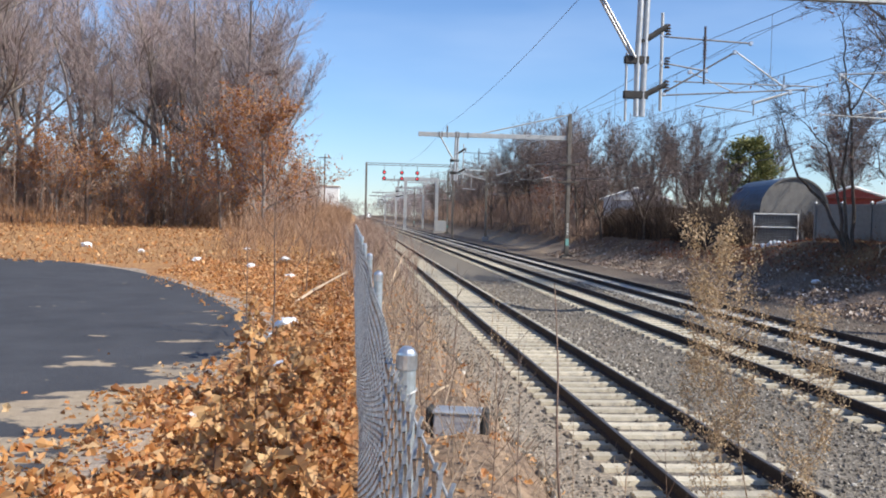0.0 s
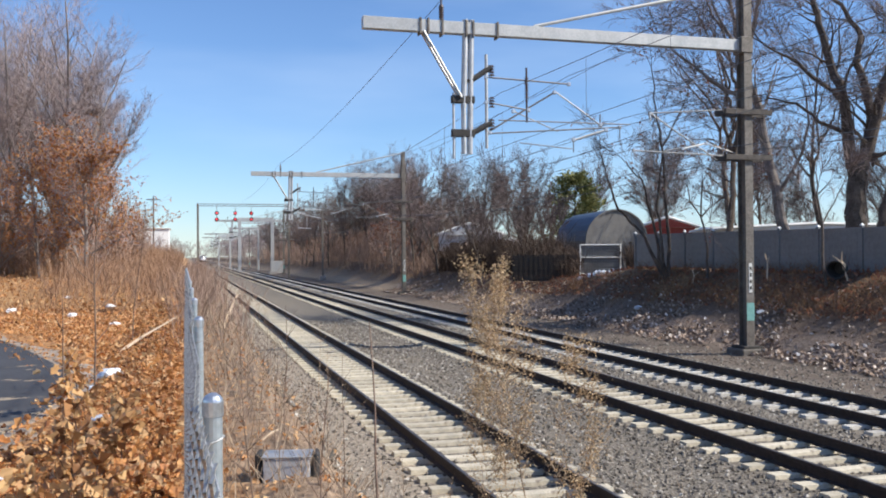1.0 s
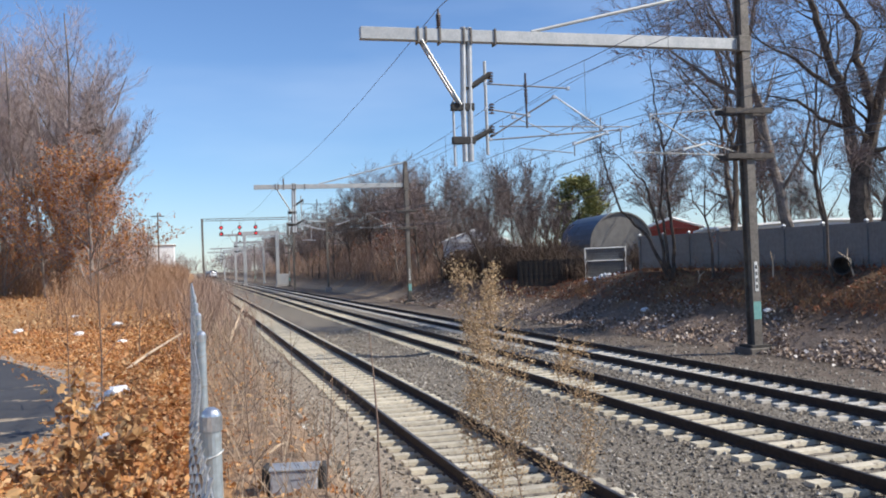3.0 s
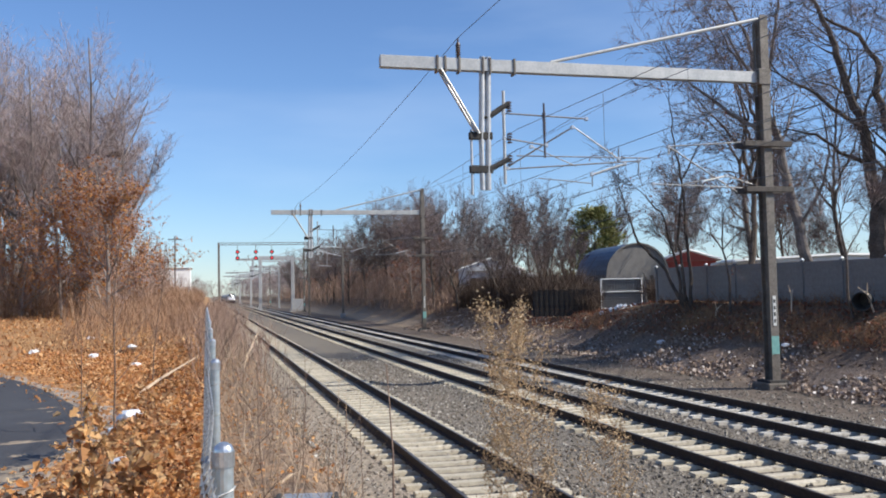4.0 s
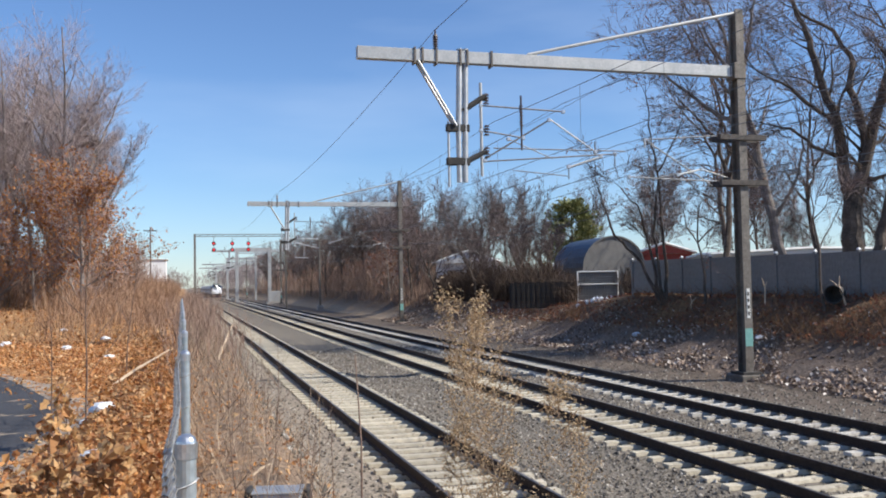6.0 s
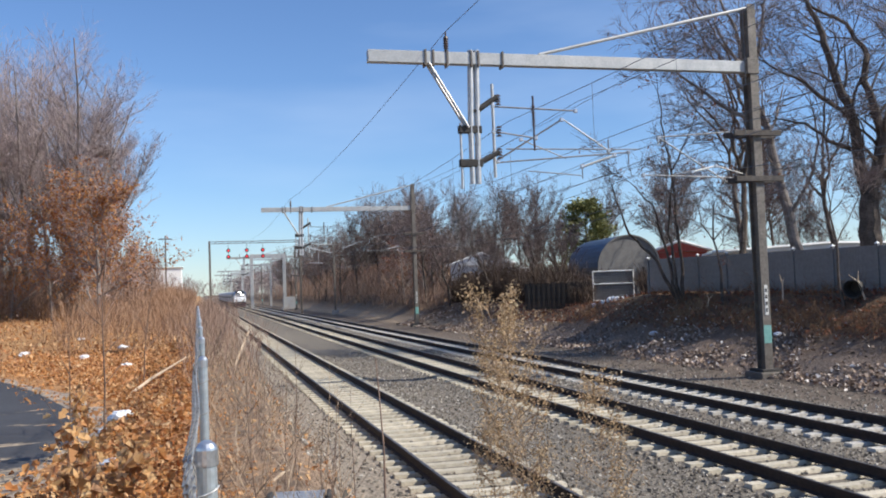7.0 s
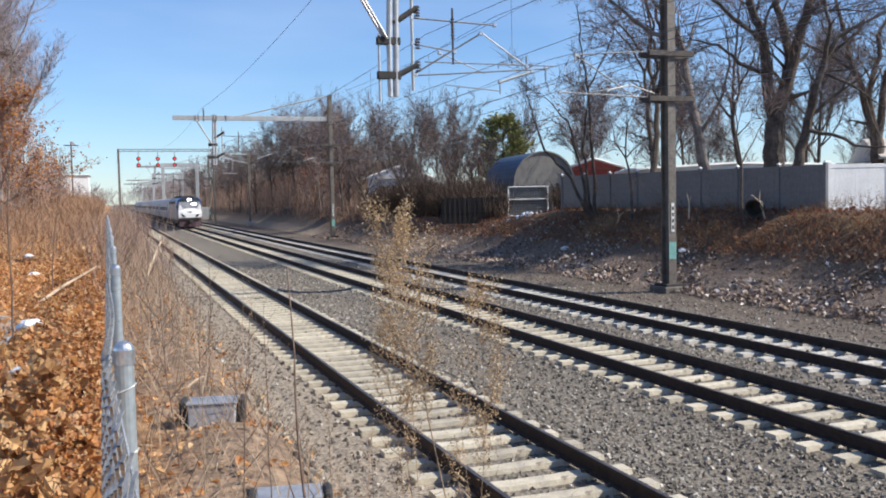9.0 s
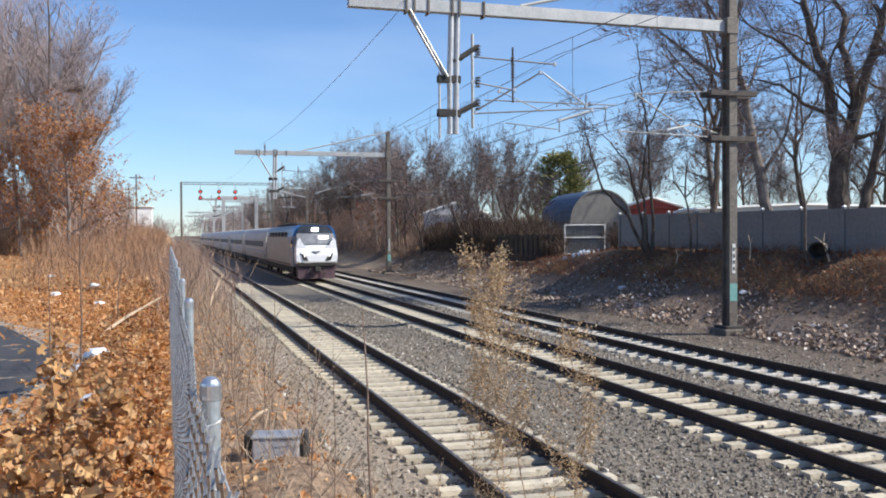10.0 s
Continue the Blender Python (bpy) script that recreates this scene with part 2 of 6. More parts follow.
M_LEAF_RED = islands("russet_leaf", [(0.15, 0.055, 0.032), (0.26, 0.105, 0.06), (0.33, 0.155, 0.085)], 0.8, 0.3)
M_PALE = islands("pale_leaf", [(0.09, 0.06, 0.042), (0.24, 0.17, 0.125), (0.40, 0.31, 0.25), (0.22, 0.15, 0.105), (0.72, 0.66, 0.61)], 0.9)
M_STONE = islands("ballast_stone", [(0.05, 0.043, 0.036), (0.15, 0.13, 0.105), (0.31, 0.27, 0.215), (0.12, 0.10, 0.082), (0.20, 0.175, 0.14), (0.62, 0.57, 0.49)], 0.9)
M_PLUME = islands("seed_head", [(0.32, 0.215, 0.11), (0.48, 0.345, 0.195), (0.62, 0.48, 0.31)], 0.9, 0.3)
M_GRASS = islands("dry_grass", [(0.24, 0.165, 0.11), (0.38, 0.28, 0.195), (0.50, 0.40, 0.29)], 0.9, 0.25)
M_BRUSH = islands("brush_haze", [(0.18, 0.112, 0.08), (0.31, 0.205, 0.15), (0.42, 0.30, 0.225)], 0.9, 0.2)
M_VERGE = islands("verge_brush", [(0.20, 0.115, 0.068), (0.34, 0.205, 0.125), (0.46, 0.30, 0.19)], 0.9, 0.2)
M_EDGE = islands("edge_shrub", [(0.16, 0.085, 0.05), (0.32, 0.17, 0.085), (0.48, 0.28, 0.14)], 0.9, 0.3)
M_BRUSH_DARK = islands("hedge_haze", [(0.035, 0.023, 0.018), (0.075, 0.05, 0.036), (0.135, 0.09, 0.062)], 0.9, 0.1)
M_BRAMBLE = islands("bramble", [(0.07, 0.037, 0.021), (0.18, 0.094, 0.05), (0.34, 0.195, 0.095)], 0.9, 0.1)
M_PINE = islands("pine_needles", [(0.09, 0.11, 0.036), (0.19, 0.20, 0.07), (0.33, 0.31, 0.125)], 0.8, 0.15)
# White vinyl darkened so the run facing away from the sun looks shaded.
M_VINYL_SHADED = mat("vinyl_shade_grey", (0.14, 0.143, 0.148), (0.19, 0.194, 0.20), 0.8, 0.45)
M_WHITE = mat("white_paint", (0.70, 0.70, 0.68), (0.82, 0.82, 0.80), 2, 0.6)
M_ROOF = mat("roof_shingle", (0.16, 0.14, 0.13), (0.28, 0.25, 0.23), 3, 0.9, bump=0.4)
M_ROOF_PALE = mat("roof_pale", (0.44, 0.40, 0.35), (0.58, 0.53, 0.47), 3, 0.8)
M_RED = mat("red_siding", (0.30, 0.05, 0.035), (0.42, 0.085, 0.06), 3, 0.7)
M_BARN = mat("barn_roof_blue", (0.055, 0.085, 0.13), (0.10, 0.14, 0.20), 2, 0.5, 0.2)
M_BARN_END = mat("barn_sheet", (0.14, 0.134, 0.127), (0.20, 0.192, 0.18), 2, 0.7, 0.1)
M_GLASS = mat("dark_glass", (0.02, 0.024, 0.03), (0.05, 0.055, 0.065), 2, 0.08)
M_PANE = mat("tinted_coach_glass", (0.05, 0.06, 0.075), (0.09, 0.10, 0.12), 2, 0.6)
M_DARK_BOARDS = mat("dark_boards", (0.02, 0.016, 0.014), (0.05, 0.042, 0.036), 4, 0.9, bump=0.4)
M_DARK = mat("dark_underframe", (0.018, 0.017, 0.017), (0.05, 0.046, 0.042), 4, 0.8)
M_SILVER = mat("train_silver", (0.42, 0.41, 0.395), (0.54, 0.53, 0.51), 1.2, 0.6, 0.05, bump=0.05)
M_LOCO_GREY = mat("loco_grey", (0.19, 0.192, 0.20), (0.28, 0.283, 0.292), 1.5, 0.45, 0.2)
M_LOCO_WHITE = mat("loco_nose", (0.76, 0.77, 0.79), (0.84, 0.85, 0.87), 2, 0.3)
M_LOCO_BLUE = mat("loco_blue", (0.016, 0.09, 0.27), (0.024, 0.13, 0.36), 2, 0.35)
M_LOCO_RED = mat("loco_pilot", (0.06, 0.034, 0.042), (0.13, 0.075, 0.088), 3, 0.6)
M_WINDSHIELD = mat("windshield", (0.15, 0.157, 0.17), (0.27, 0.28, 0.30), 1.5, 0.12)
M_HEADLIGHT = mat("headlight_on", (1, 0.97, 0.9), (1, 0.97, 0.9), 1, 0.3, glow=6.0)
M_SIGNAL_RED = mat("signal_red", (0.55, 0.02, 0.03), (0.7, 0.03, 0.04), 1, 0.3, glow=0.9)
M_PAPER = mat("white_litter", (0.72, 0.74, 0.77), (0.86, 0.88, 0.90), 9, 0.6, bump=0.5)
M_STICK = mat("bare_wood", (0.50, 0.36, 0.23), (0.66, 0.52, 0.37), 6, 0.8)
M_PLATE = mat("number_plate", (0.58, 0.58, 0.55), (0.70, 0.70, 0.67), 5, 0.6)
M_TEAL = mat("teal_band", (0.12, 0.30, 0.28), (0.20, 0.40, 0.36), 5, 0.6)
M_BOX = mat("trackside_box", (0.34, 0.34, 0.35), (0.48, 0.48, 0.50), 5, 0.6, 0.2, bump=0.2)


# ---- building helpers ----
def mesh_of(name, verts, faces, material):
    me = bpy.data.meshes.new(name)
    me.from_pydata([tuple(v) for v in verts], [], faces)
    me.update()
    me.materials.append(material)
    return me


def part(name, bm, material, parent=None, label=""):
    """One mesh object, under a thing or part when one is given."""
    me = bpy.data.meshes.new(name)
    bm.to_mesh(me)
    bm.free()
    me.materials.append(material)
    ob = new(name, me)
    if parent:
        ob.parent = parent
    return tagged(ob, label)


def piece(name, verts, faces, material, parent=None, label=""):
    ob = new(name, mesh_of(name, verts, faces, material))
    if parent:
        ob.parent = parent
    return tagged(ob, label)


def cuboid(bm, x0, x1, y0, y1, z0, z1, bevel=0.0):
    made = bmesh.ops.create_cube(bm, size=1)["verts"]
    bmesh.ops.scale(bm, vec=(x1 - x0, y1 - y0, z1 - z0), verts=made)
    bmesh.ops.translate(bm, vec=((x0 + x1) / 2, (y0 + y1) / 2, (z0 + z1) / 2), verts=made)
    if bevel:
        bmesh.ops.bevel(bm, geom=list({e for v in made for e in v.link_edges}), offset=bevel, segments=1, affect="EDGES")
    return bm


def block(x0, x1, y0, y1, z0, z1, bevel=0.0):
    return cuboid(bmesh.new(), x0, x1, y0, y1, z0, z1, bevel)


def tube(bm, a, b, r0, r1=None, n=8, caps=True):
    a, b = Vector(a), Vector(b)
    made = bmesh.ops.create_cone(bm, cap_ends=caps, segments=n, radius1=r0, radius2=r0 if r1 is None else r1, depth=(b - a).length)["verts"]
    bmesh.ops.transform(bm, matrix=Matrix.Translation((a + b) / 2) @ (b - a).to_track_quat("Z", "Y").to_matrix().to_4x4(), verts=made)
    return bm


def pipe(a, b, r0, r1=None, n=8):
    return tube(bmesh.new(), a, b, r0, r1, n)


def prism(profile, y0, y1):
    """A closed outline in x and z, drawn out along y."""
    bm = bmesh.new()
    rings = [[bm.verts.new((x, y, z)) for x, z in profile] for y in (y0, y1)]
    n = len(profile)
    for k in range(n):
        bm.faces.new((rings[0][k], rings[0][(k + 1) % n], rings[1][(k + 1) % n], rings[1][k]))
    bm.faces.new(rings[0][::-1])
    bm.faces.new(rings[1])
    bmesh.ops.recalc_face_normals(bm, faces=bm.faces)
    return bm


class Soup:
    """Vertices and faces gathered in lists, for meshes of many small pieces."""

    def __init__(self):
        self.v, self.f = [], []

    def limb(self, a, b, r0, r1, n=3):
        a, b = Vector(a), Vector(b)
        way = b - a
        if way.length < 1e-5:
            return
        side = way.orthogonal().normalized()
        other = way.normalized().cross(side)
        k = len(self.v)
        for p, r in ((a, r0), (b, r1)):
            for j in range(n):
                c, s = math.cos(2 * math.pi * j / n), math.sin(2 * math.pi * j / n)
                self.v.append(p + (side * c + other * s) * r)
        for j in range(n):
            self.f.append((k + j, k + (j + 1) % n, k + n + (j + 1) % n, k + n + j))

    def ribbon(self, a, b, w):
        a, b = Vector(a), Vector(b)
        side = (b - a).cross(Vector((rnd.uniform(-1, 1), rnd.uniform(-1, 1), rnd.uniform(-0.3, 0.3)))).normalized() * w
        k = len(self.v)
        self.v += [a - side, a + side, b + side * 0.6, b - side * 0.6]
        self.f.append((k, k + 1, k + 2, k + 3))

    def leaf(self, p, way, size, turn, fold=0.35, curl=0.2):
        """A small pointed leaf, folded along its rib and curled at the tip."""
        way = Vector(way).normalized()
        side = way.orthogonal().normalized()
        side.rotate(Matrix.Rotation(turn, 3, way))
        up = way.cross(side)
        p = Vector(p)
        w = size * 0.34
        k = len(self.v)
        self.v += [p, p + way * size * 0.22 + side * w * 0.75 + up * fold * w * 0.7, p + way * size * 0.42 + side * w * 0.55 + up * fold * w * 0.3, p + way * size * 0.66 + side * w + up * (fold * w + curl * size * 0.5),
                   p + way * size * (1 - 0.2 * abs(curl)) + up * curl * size, p + way * size * 0.66 - side * w * 0.9 + up * (fold * w * 1.2 + curl * size * 0.4), p + way * size * 0.42 - side * w * 0.5 + up * fold * w * 0.3,
                   p + way * size * 0.22 - side * w * 0.8 + up * fold * w, p + way * size * 0.5 - up * 0.05 * size]
        self.f += [(k + 8, k + a, k + b) for a, b in ((0, 1), (1, 2), (2, 3), (3, 4), (4, 5), (5, 6), (6, 7), (7, 0))]

    def scrap(self, p, way, size, turn):
        """A plain pointed leaf for far foliage."""
        way = Vector(way).normalized()
        side = way.orthogonal().normalized()
        side.rotate(Matrix.Rotation(turn, 3, way))
        p = Vector(p)
        k = len(self.v)
        self.v += [p, p + way * size * 0.5 + side * size * 0.3, p + way * size, p + way * size * 0.5 - side * size * 0.3 + way.cross(side) * size * 0.15]
        self.f += [(k, k + 1, k + 2), (k, k + 2, k + 3)]

    def blade(self, a, b, w):
        a, b = Vector(a), Vector(b)
        side = (b - a).cross(Vector((rnd.uniform(-1, 1), rnd.uniform(-1, 1), 0.1))).normalized() * w
        k = len(self.v)
        m = (a + b) / 2 + Vector((rnd.uniform(-0.05, 0.05), rnd.uniform(-0.05, 0.05), 0)) * (b - a).length
        self.v += [a - side, a + side, m - side * 0.7, m + side * 0.7, b]
        self.f += [(k, k + 1, k + 3, k + 2), (k + 2, k + 3, k + 4)]

    def put(self, name, material, parent=None, label=""):
        return piece(name, self.v, self.f, material, parent, label)


def ramp_of(points, x):
    return float(np.interp(x, [p[0] for p in points], [p[1] for p in points]))


SECTION = [(-400, 1.3), (-4.1, 1.3), (-3.5, 1.46), (-2.95, 1.52), (-2.6, 1.36), (-1.5, -0.2), (-1.3, -0.27), (-0.75, -0.255), (2.25, -0.255), (2.9, -0.34), (3.8, -0.34), (4.4, -0.255), (10.9, -0.255), (12.2, -0.42),
           (14.0, -0.38), (15.3, -0.2), (16.6, 0.4), (18.1, 1.4), (19.3, 2.18), (20.4, 2.32), (26, 2.4), (60, 3.0), (400, 4.0)]


def ground_z(x, y):
    z = ramp_of(SECTION, x)
    if x < -4:
        z += 0.75 * min(1, max(0, (y - 36) / 30)) * min(1, (-4 - x) / 3)
    if x < -2:
        z += 0.09 * math.exp(-((x + 3.1) ** 2 + (y - 6.1) ** 2) / 0.35)
    if x > 15.3 and y > 45:
        z -= 0.3 * max(0, z) * min(1, (y - 45) / 8) * (1 - min(1, max(0, (y - 85) / 30)))
    return z


def rough_z(x, y):
    lump = 0.0
    if x < -3.3 and not in_lot(x, y, 0.4):
        lump = 0.10 * noise.noise(Vector((x * 0.9, y * 0.9, 0))) + 0.22 * math.exp(-((x + 4.35) / 0.45) ** 2) * (0.6 + noise.noise(Vector((1, y * 0.7, 3))))
    elif x > 15.0:
        lump = 0.16 * noise.noise(Vector((x * 0.6, y * 0.6, 2)))
    elif x < -1.5:
        lump = 0.06 * noise.noise(Vector((x, y, 5)))
    else:
        lump = 0.015 * noise.noise(Vector((x * 2, y * 2, 5)))
    return ground_z(x, y) + lump


LOT = [(-16, 32), (-11.5, 28.6), (-8.1, 22.5), (-5.8, 15.9), (-5.35, 13), (-5.45, 11.0), (-5.7, 9.4), (-5.85, 7.4), (-6.2, 5), (-7.6, 1), (-14, -5), (-28, -4), (-36, 12), (-28, 30)]


def smooth_loop(points, steps=8):
    out = []
    n = len(points)
    for k in range(n):
        p0, p1, p2, p3 = (np.array(points[(k + j - 1) % n], float) for j in range(4))
        for s in range(steps):
            t = s / steps
            out.append(0.5 * (2 * p1 + (p2 - p0) * t + (2 * p0 - 5 * p1 + 4 * p2 - p3) * t * t + (3 * p1 - p0 - 3 * p2 + p3) * t ** 3))
    return out


LOT_LINE = smooth_loop(LOT)


def in_lot(x, y, margin=0.0):
    if x > -5 or y > 34:
        return False
    inside = False
    n = len(LOT_LINE)
    for k in range(n):
        (xa, ya), (xb, yb) = LOT_LINE[k], LOT_LINE[(k + 1) % n]
        if (ya > y) != (yb > y) and x - margin < (xb - xa) * (y - ya) / (yb - ya) + xa:
            inside = not inside
    return inside


# ---- ground ----
def build_ground():
    xs = np.unique(np.concatenate([np.linspace(-1500, -60, 10), np.linspace(-60, -8, 40), np.linspace(-8, -1, 42), np.linspace(-1, 12, 40), np.linspace(12, 22, 40), np.linspace(22, 60, 20), np.linspace(60, 1500, 10)]).round(3))
    ys = np.unique(np.concatenate([np.linspace(-300, -10, 6), np.linspace(-10, 45, 170), np.linspace(45, 120, 80), np.linspace(120, 400, 40), np.linspace(400, 4000, 14)]).round(3))
    verts = [(x, y, rough_z(x, y)) for y in ys for x in xs]
    n = len(xs)
    faces = [(j * n + k, j * n + k + 1, (j + 1) * n + k + 1, (j + 1) * n + k) for j in range(len(ys) - 1) for k in range(n - 1)]
    ob = piece("ground", verts, faces, M_GROUND)
    for p in ob.data.polygons:
        p.use_smooth = True
    tagged(ob, "leaf-strewn verge, gravel trackbed and littered railway bank", "ground", kind="structure")


def flat_patch(name, line, z, material, label, category):
    bm = bmesh.new()
    top = [bm.verts.new((x, y, z)) for x, y in line]
    low = [bm.verts.new((x, y, z - 0.12)) for x, y in line]
    bm.faces.new(top)
    for k in range(len(line)):
        j = (k + 1) % len(line)
        bm.faces.new((low[k], low[j], top[j], top[k]))
    bmesh.ops.triangulate(bm, faces=[f for f in bm.faces if len(f.verts) > 4])
    bmesh.ops.recalc_face_normals(bm, faces=bm.faces)
    return tagged(part(name, bm, material), label, category, kind="structure")


def build_lot():
    c = np.mean(LOT_LINE, 0)
    edge = []
    for p in LOT_LINE:
        d = np.array(p) - c
        wob = 0.45 + 0.8 * noise.noise(Vector((p[0] * 0.5, p[1] * 0.5, 0)))
        edge.append(np.array(p) + d / np.linalg.norm(d) * max(0.08, wob))
    flat_patch("sandy_edge", edge, 1.325, M_SAND, "pale sand and grit along the asphalt edge", "sand")
    flat_patch("asphalt", LOT_LINE, 1.345, M_ASPHALT, "dark grey worn asphalt turning circle", "pavement")


build_ground()
build_lot()


# ---- tracks ----
def tie_mesh(material):
    bm = bmesh.new()
    for x0, x1 in ((-1.27, 1.27),):
        low, high = 0.14, 0.11
        v = [bm.verts.new(p) for p in ((x0, -low, -0.2), (x1, -low, -0.2), (x1, low, -0.2), (x0, low, -0.2),
                                       (x0 + 0.02, -high, 0), (-0.5, -high, 0), (-0.3, -high, -0.008), (0.3, -high, -0.008), (0.5, -high, 0), (x1 - 0.02, -high, 0),
                                       (x1 - 0.02, high, 0), (0.5, high, 0), (0.3, high, -0.008), (-0.3, high, -0.008), (-0.5, high, 0), (x0 + 0.02, high, 0))]
        for k in range(5):
            bm.faces.new((v[4 + k], v[5 + k], v[14 - k], v[15 - k]))
        bm.faces.new((v[0], v[1], v[9], v[8], v[7], v[6], v[5], v[4]))
        bm.faces.new((v[2], v[3], v[15], v[14], v[13], v[12], v[11], v[10]))
        bm.faces.new((v[1], v[2], v[10], v[9]))
        bm.faces.new((v[3], v[0], v[4], v[15]))
    bmesh.ops.recalc_face_normals(bm, faces=bm.faces)
    me = bpy.data.meshes.new("tie")
    bm.to_mesh(me)
    bm.free()
    me.materials.append(material)
    return me


RAIL_PROFILE = [(-0.07, 0.0), (0.07, 0.0), (0.07, 0.012), (0.012, 0.035), (0.010, 0.13), (0.036, 0.142), (0.036, 0.178), (0.028, 0.186), (-0.028, 0.186), (-0.036, 0.178), (-0.036, 0.142), (-0.010, 0.13), (-0.012, 0.035), (-0.07, 0.012)]


def build_track(name, x_left, phase, tie_material, label):
    track = tagged(new(name), label, "railway track", "railway tracks")
    track.location = (x_left + 0.7525, 0, 0)
    me = tie_mesh(tie_material)
    clip = block(-0.02, 0.02, -0.03, 0.03, 0, 0.035)
    clip_me = bpy.data.meshes.new("rail_clip")
    clip.to_mesh(clip_me)
    clip.free()
    clip_me.materials.append(M_CLIP)
    for sx in (-0.7525, 0.7525):
        rail = part("rail", prism([(x + sx, z - 0.188) for x, z in RAIL_PROFILE], -12, 900), M_RAIL, track, "rusty dark steel rail")
        part("rail_head", block(sx - 0.026, sx + 0.026, -12, 900, -0.004, 0.001), M_RAILTOP, rail, "worn running surface")
    y = phase - 0.61 * 17
    k = 0
    while y < 105:
        tie = new("tie", me)
        tie.parent = track
        tie.location = (rnd.uniform(-0.02, 0.02), y + rnd.uniform(-0.015, 0.015), -0.19)
        tie.rotation_euler = (0, 0, radians(rnd.uniform(-0.6, 0.6)))
        if y < 30:
            for sx in (-0.7525 - 0.1, -0.7525 + 0.1, 0.7525 - 0.1, 0.7525 + 0.1):
                c = new("rail_clip", clip_me)
                c.parent = tie
                c.location = (sx, 0, 0)
        y += 0.61
        k += 1
    far = Soup()
    while y < 420:
        b = len(far.v)
        far.v += [(dx, y + dy, dz) for dz in (-0.3, -0.19) for dx, dy in ((-1.27, -0.12), (1.27, -0.12), (1.27, 0.12), (-1.27, 0.12))]
        far.f += [(b + 4, b + 5, b + 6, b + 7), (b, b + 1, b + 5, b + 4), (b + 1, b + 2, b + 6, b + 5), (b + 3, b, b + 4, b + 7)]
        y += 0.61
    tagged(far.put("distant_trackwork", tie_material, track), kind="stuff")


# ---- overhead line ----
def cantilever_mast(long=True):
    """A steel mast with a beam over two tracks, tie stay, drop tubes and registration arms; the mast foot is the origin."""
    t = tagged(new("catenary_mast"), "tall grey steel railway mast with cantilever beam over the tracks", "catenary mast", "overhead line masts")
    mast = bmesh.new()
    outline = [(-0.15, -0.23), (0.15, -0.23), (0.15, -0.2), (0.012, -0.2), (0.012, 0.2), (0.15, 0.2), (0.15, 0.23), (-0.15, 0.23), (-0.15, 0.2), (-0.012, 0.2), (-0.012, -0.2), (-0.15, -0.2)]
    low = [mast.verts.new((x, y, 0.15)) for x, y in outline]
    high = [mast.verts.new((x, y, 12.55)) for x, y in outline]
    for k in range(12):
        mast.faces.new((low[k], low[(k + 1) % 12], high[(k + 1) % 12], high[k]))
    mast.faces.new(high)
    mast.faces.new(low[::-1])
    bmesh.ops.recalc_face_normals(mast, faces=mast.faces)
    part("pole", mast, M_POLE, t, "weathered steel column")
    part("footing", block(-0.5, 0.5, -0.5, 0.5, -0.5, 0.1, 0.04), M_CONC_OLD, t, "concrete footing")
    part("base_plate", block(-0.36, 0.36, -0.38, 0.38, 0.10, 0.19, 0.01), M_DARK, t)
    b = block(-13.24, -0.16, -0.13, 0.13, 10.23, 10.61, 0.015)
    part("beam", b, M_BEAM, t, "long pale box-section beam")
    part("beam_bracket", block(-0.27, 0.19, -0.26, 0.26, 10.15, 10.7, 0.02), M_POLE, t)
    s = bmesh.new()
    tube(s, (-7.7, -0.05, 10.62), (-0.1, -0.05, 12.45), 0.055, n=8)
    part("stay", s, M_BEAM, t, "pale tubular stay")
    for x in (-11.45, -11.2, -10.75, -9.98, -9.75, -8.95):
        part("clamp", block(x - 0.03, x + 0.03, -0.17, 0.17, 10.15, 10.66, 0.006), M_POLE, t)
    ins = bmesh.new()
    for k in range(6):
        tube(ins, (-10.75, 0, 10.66 + 0.075 * k), (-10.75, 0, 10.70 + 0.085 * k), 0.09, 0.05, 10)
    tube(ins, (-10.75, 0, 10.6), (-10.75, 0, 11.26), 0.03)
    part("insulator", ins, M_INSUL, t, "brown ribbed insulator")
    for y in (-0.13, 0.13):
        part("strut", pipe((-11.35, y, 10.25), (-10.15, y, 8.25), 0.045), M_BEAM, t)
    for x, z0 in ((-9.97, 7.95), (-9.78, 6.5)):
        part("drop_tube", pipe((x, 0, 10.7), (x - 0.08, 0, z0), 0.095, n=12), M_GALV, t)
    part("drop_tube", pipe((-10.38, 0, 8.4), (-10.38, 0, 6.35), 0.04), M_GALV, t)
    part("drop_tube", pipe((-10.05, 0, 8.2), (-10.05, 0, 6.5), 0.085), M_GALV, t)
    for z in (8.2, 7.15):
        part("bracket", block(-10.45, -9.7, -0.09, 0.09, z - 0.12, z + 0.12, 0.02), M_DARK, t)
    for z0, z1 in ((8.75, 9.25), (7.1, 7.5)):
        k = bmesh.new()
        tube(k, (-9.9, 0, z0), (-9.15, 0, z1), 0.09, n=8)
        part("bracket_arm", k, M_DARK, t)
    part("hanger", pipe((-9.3, 0, 9.65), (-9.3, 0, 6.7), 0.05), M_BEAM, t)
    for z0, z1 in ((9.0, 9.35), (8.0, 8.4), (7.3, 7.7)):
        ins = bmesh.new()
        for k in range(4):
            tube(ins, (-9.12, 0, z0 + k * 0.09), (-9.12, 0, z0 + k * 0.09 + 0.05), 0.1, 0.05, 8)
        part("insulator", ins, M_INSUL, t)
    part("arm", pipe((-9.3, 0, 8.94), (-6.5, 0, 8.84), 0.026), M_ARM, t)
    up = bmesh.new()
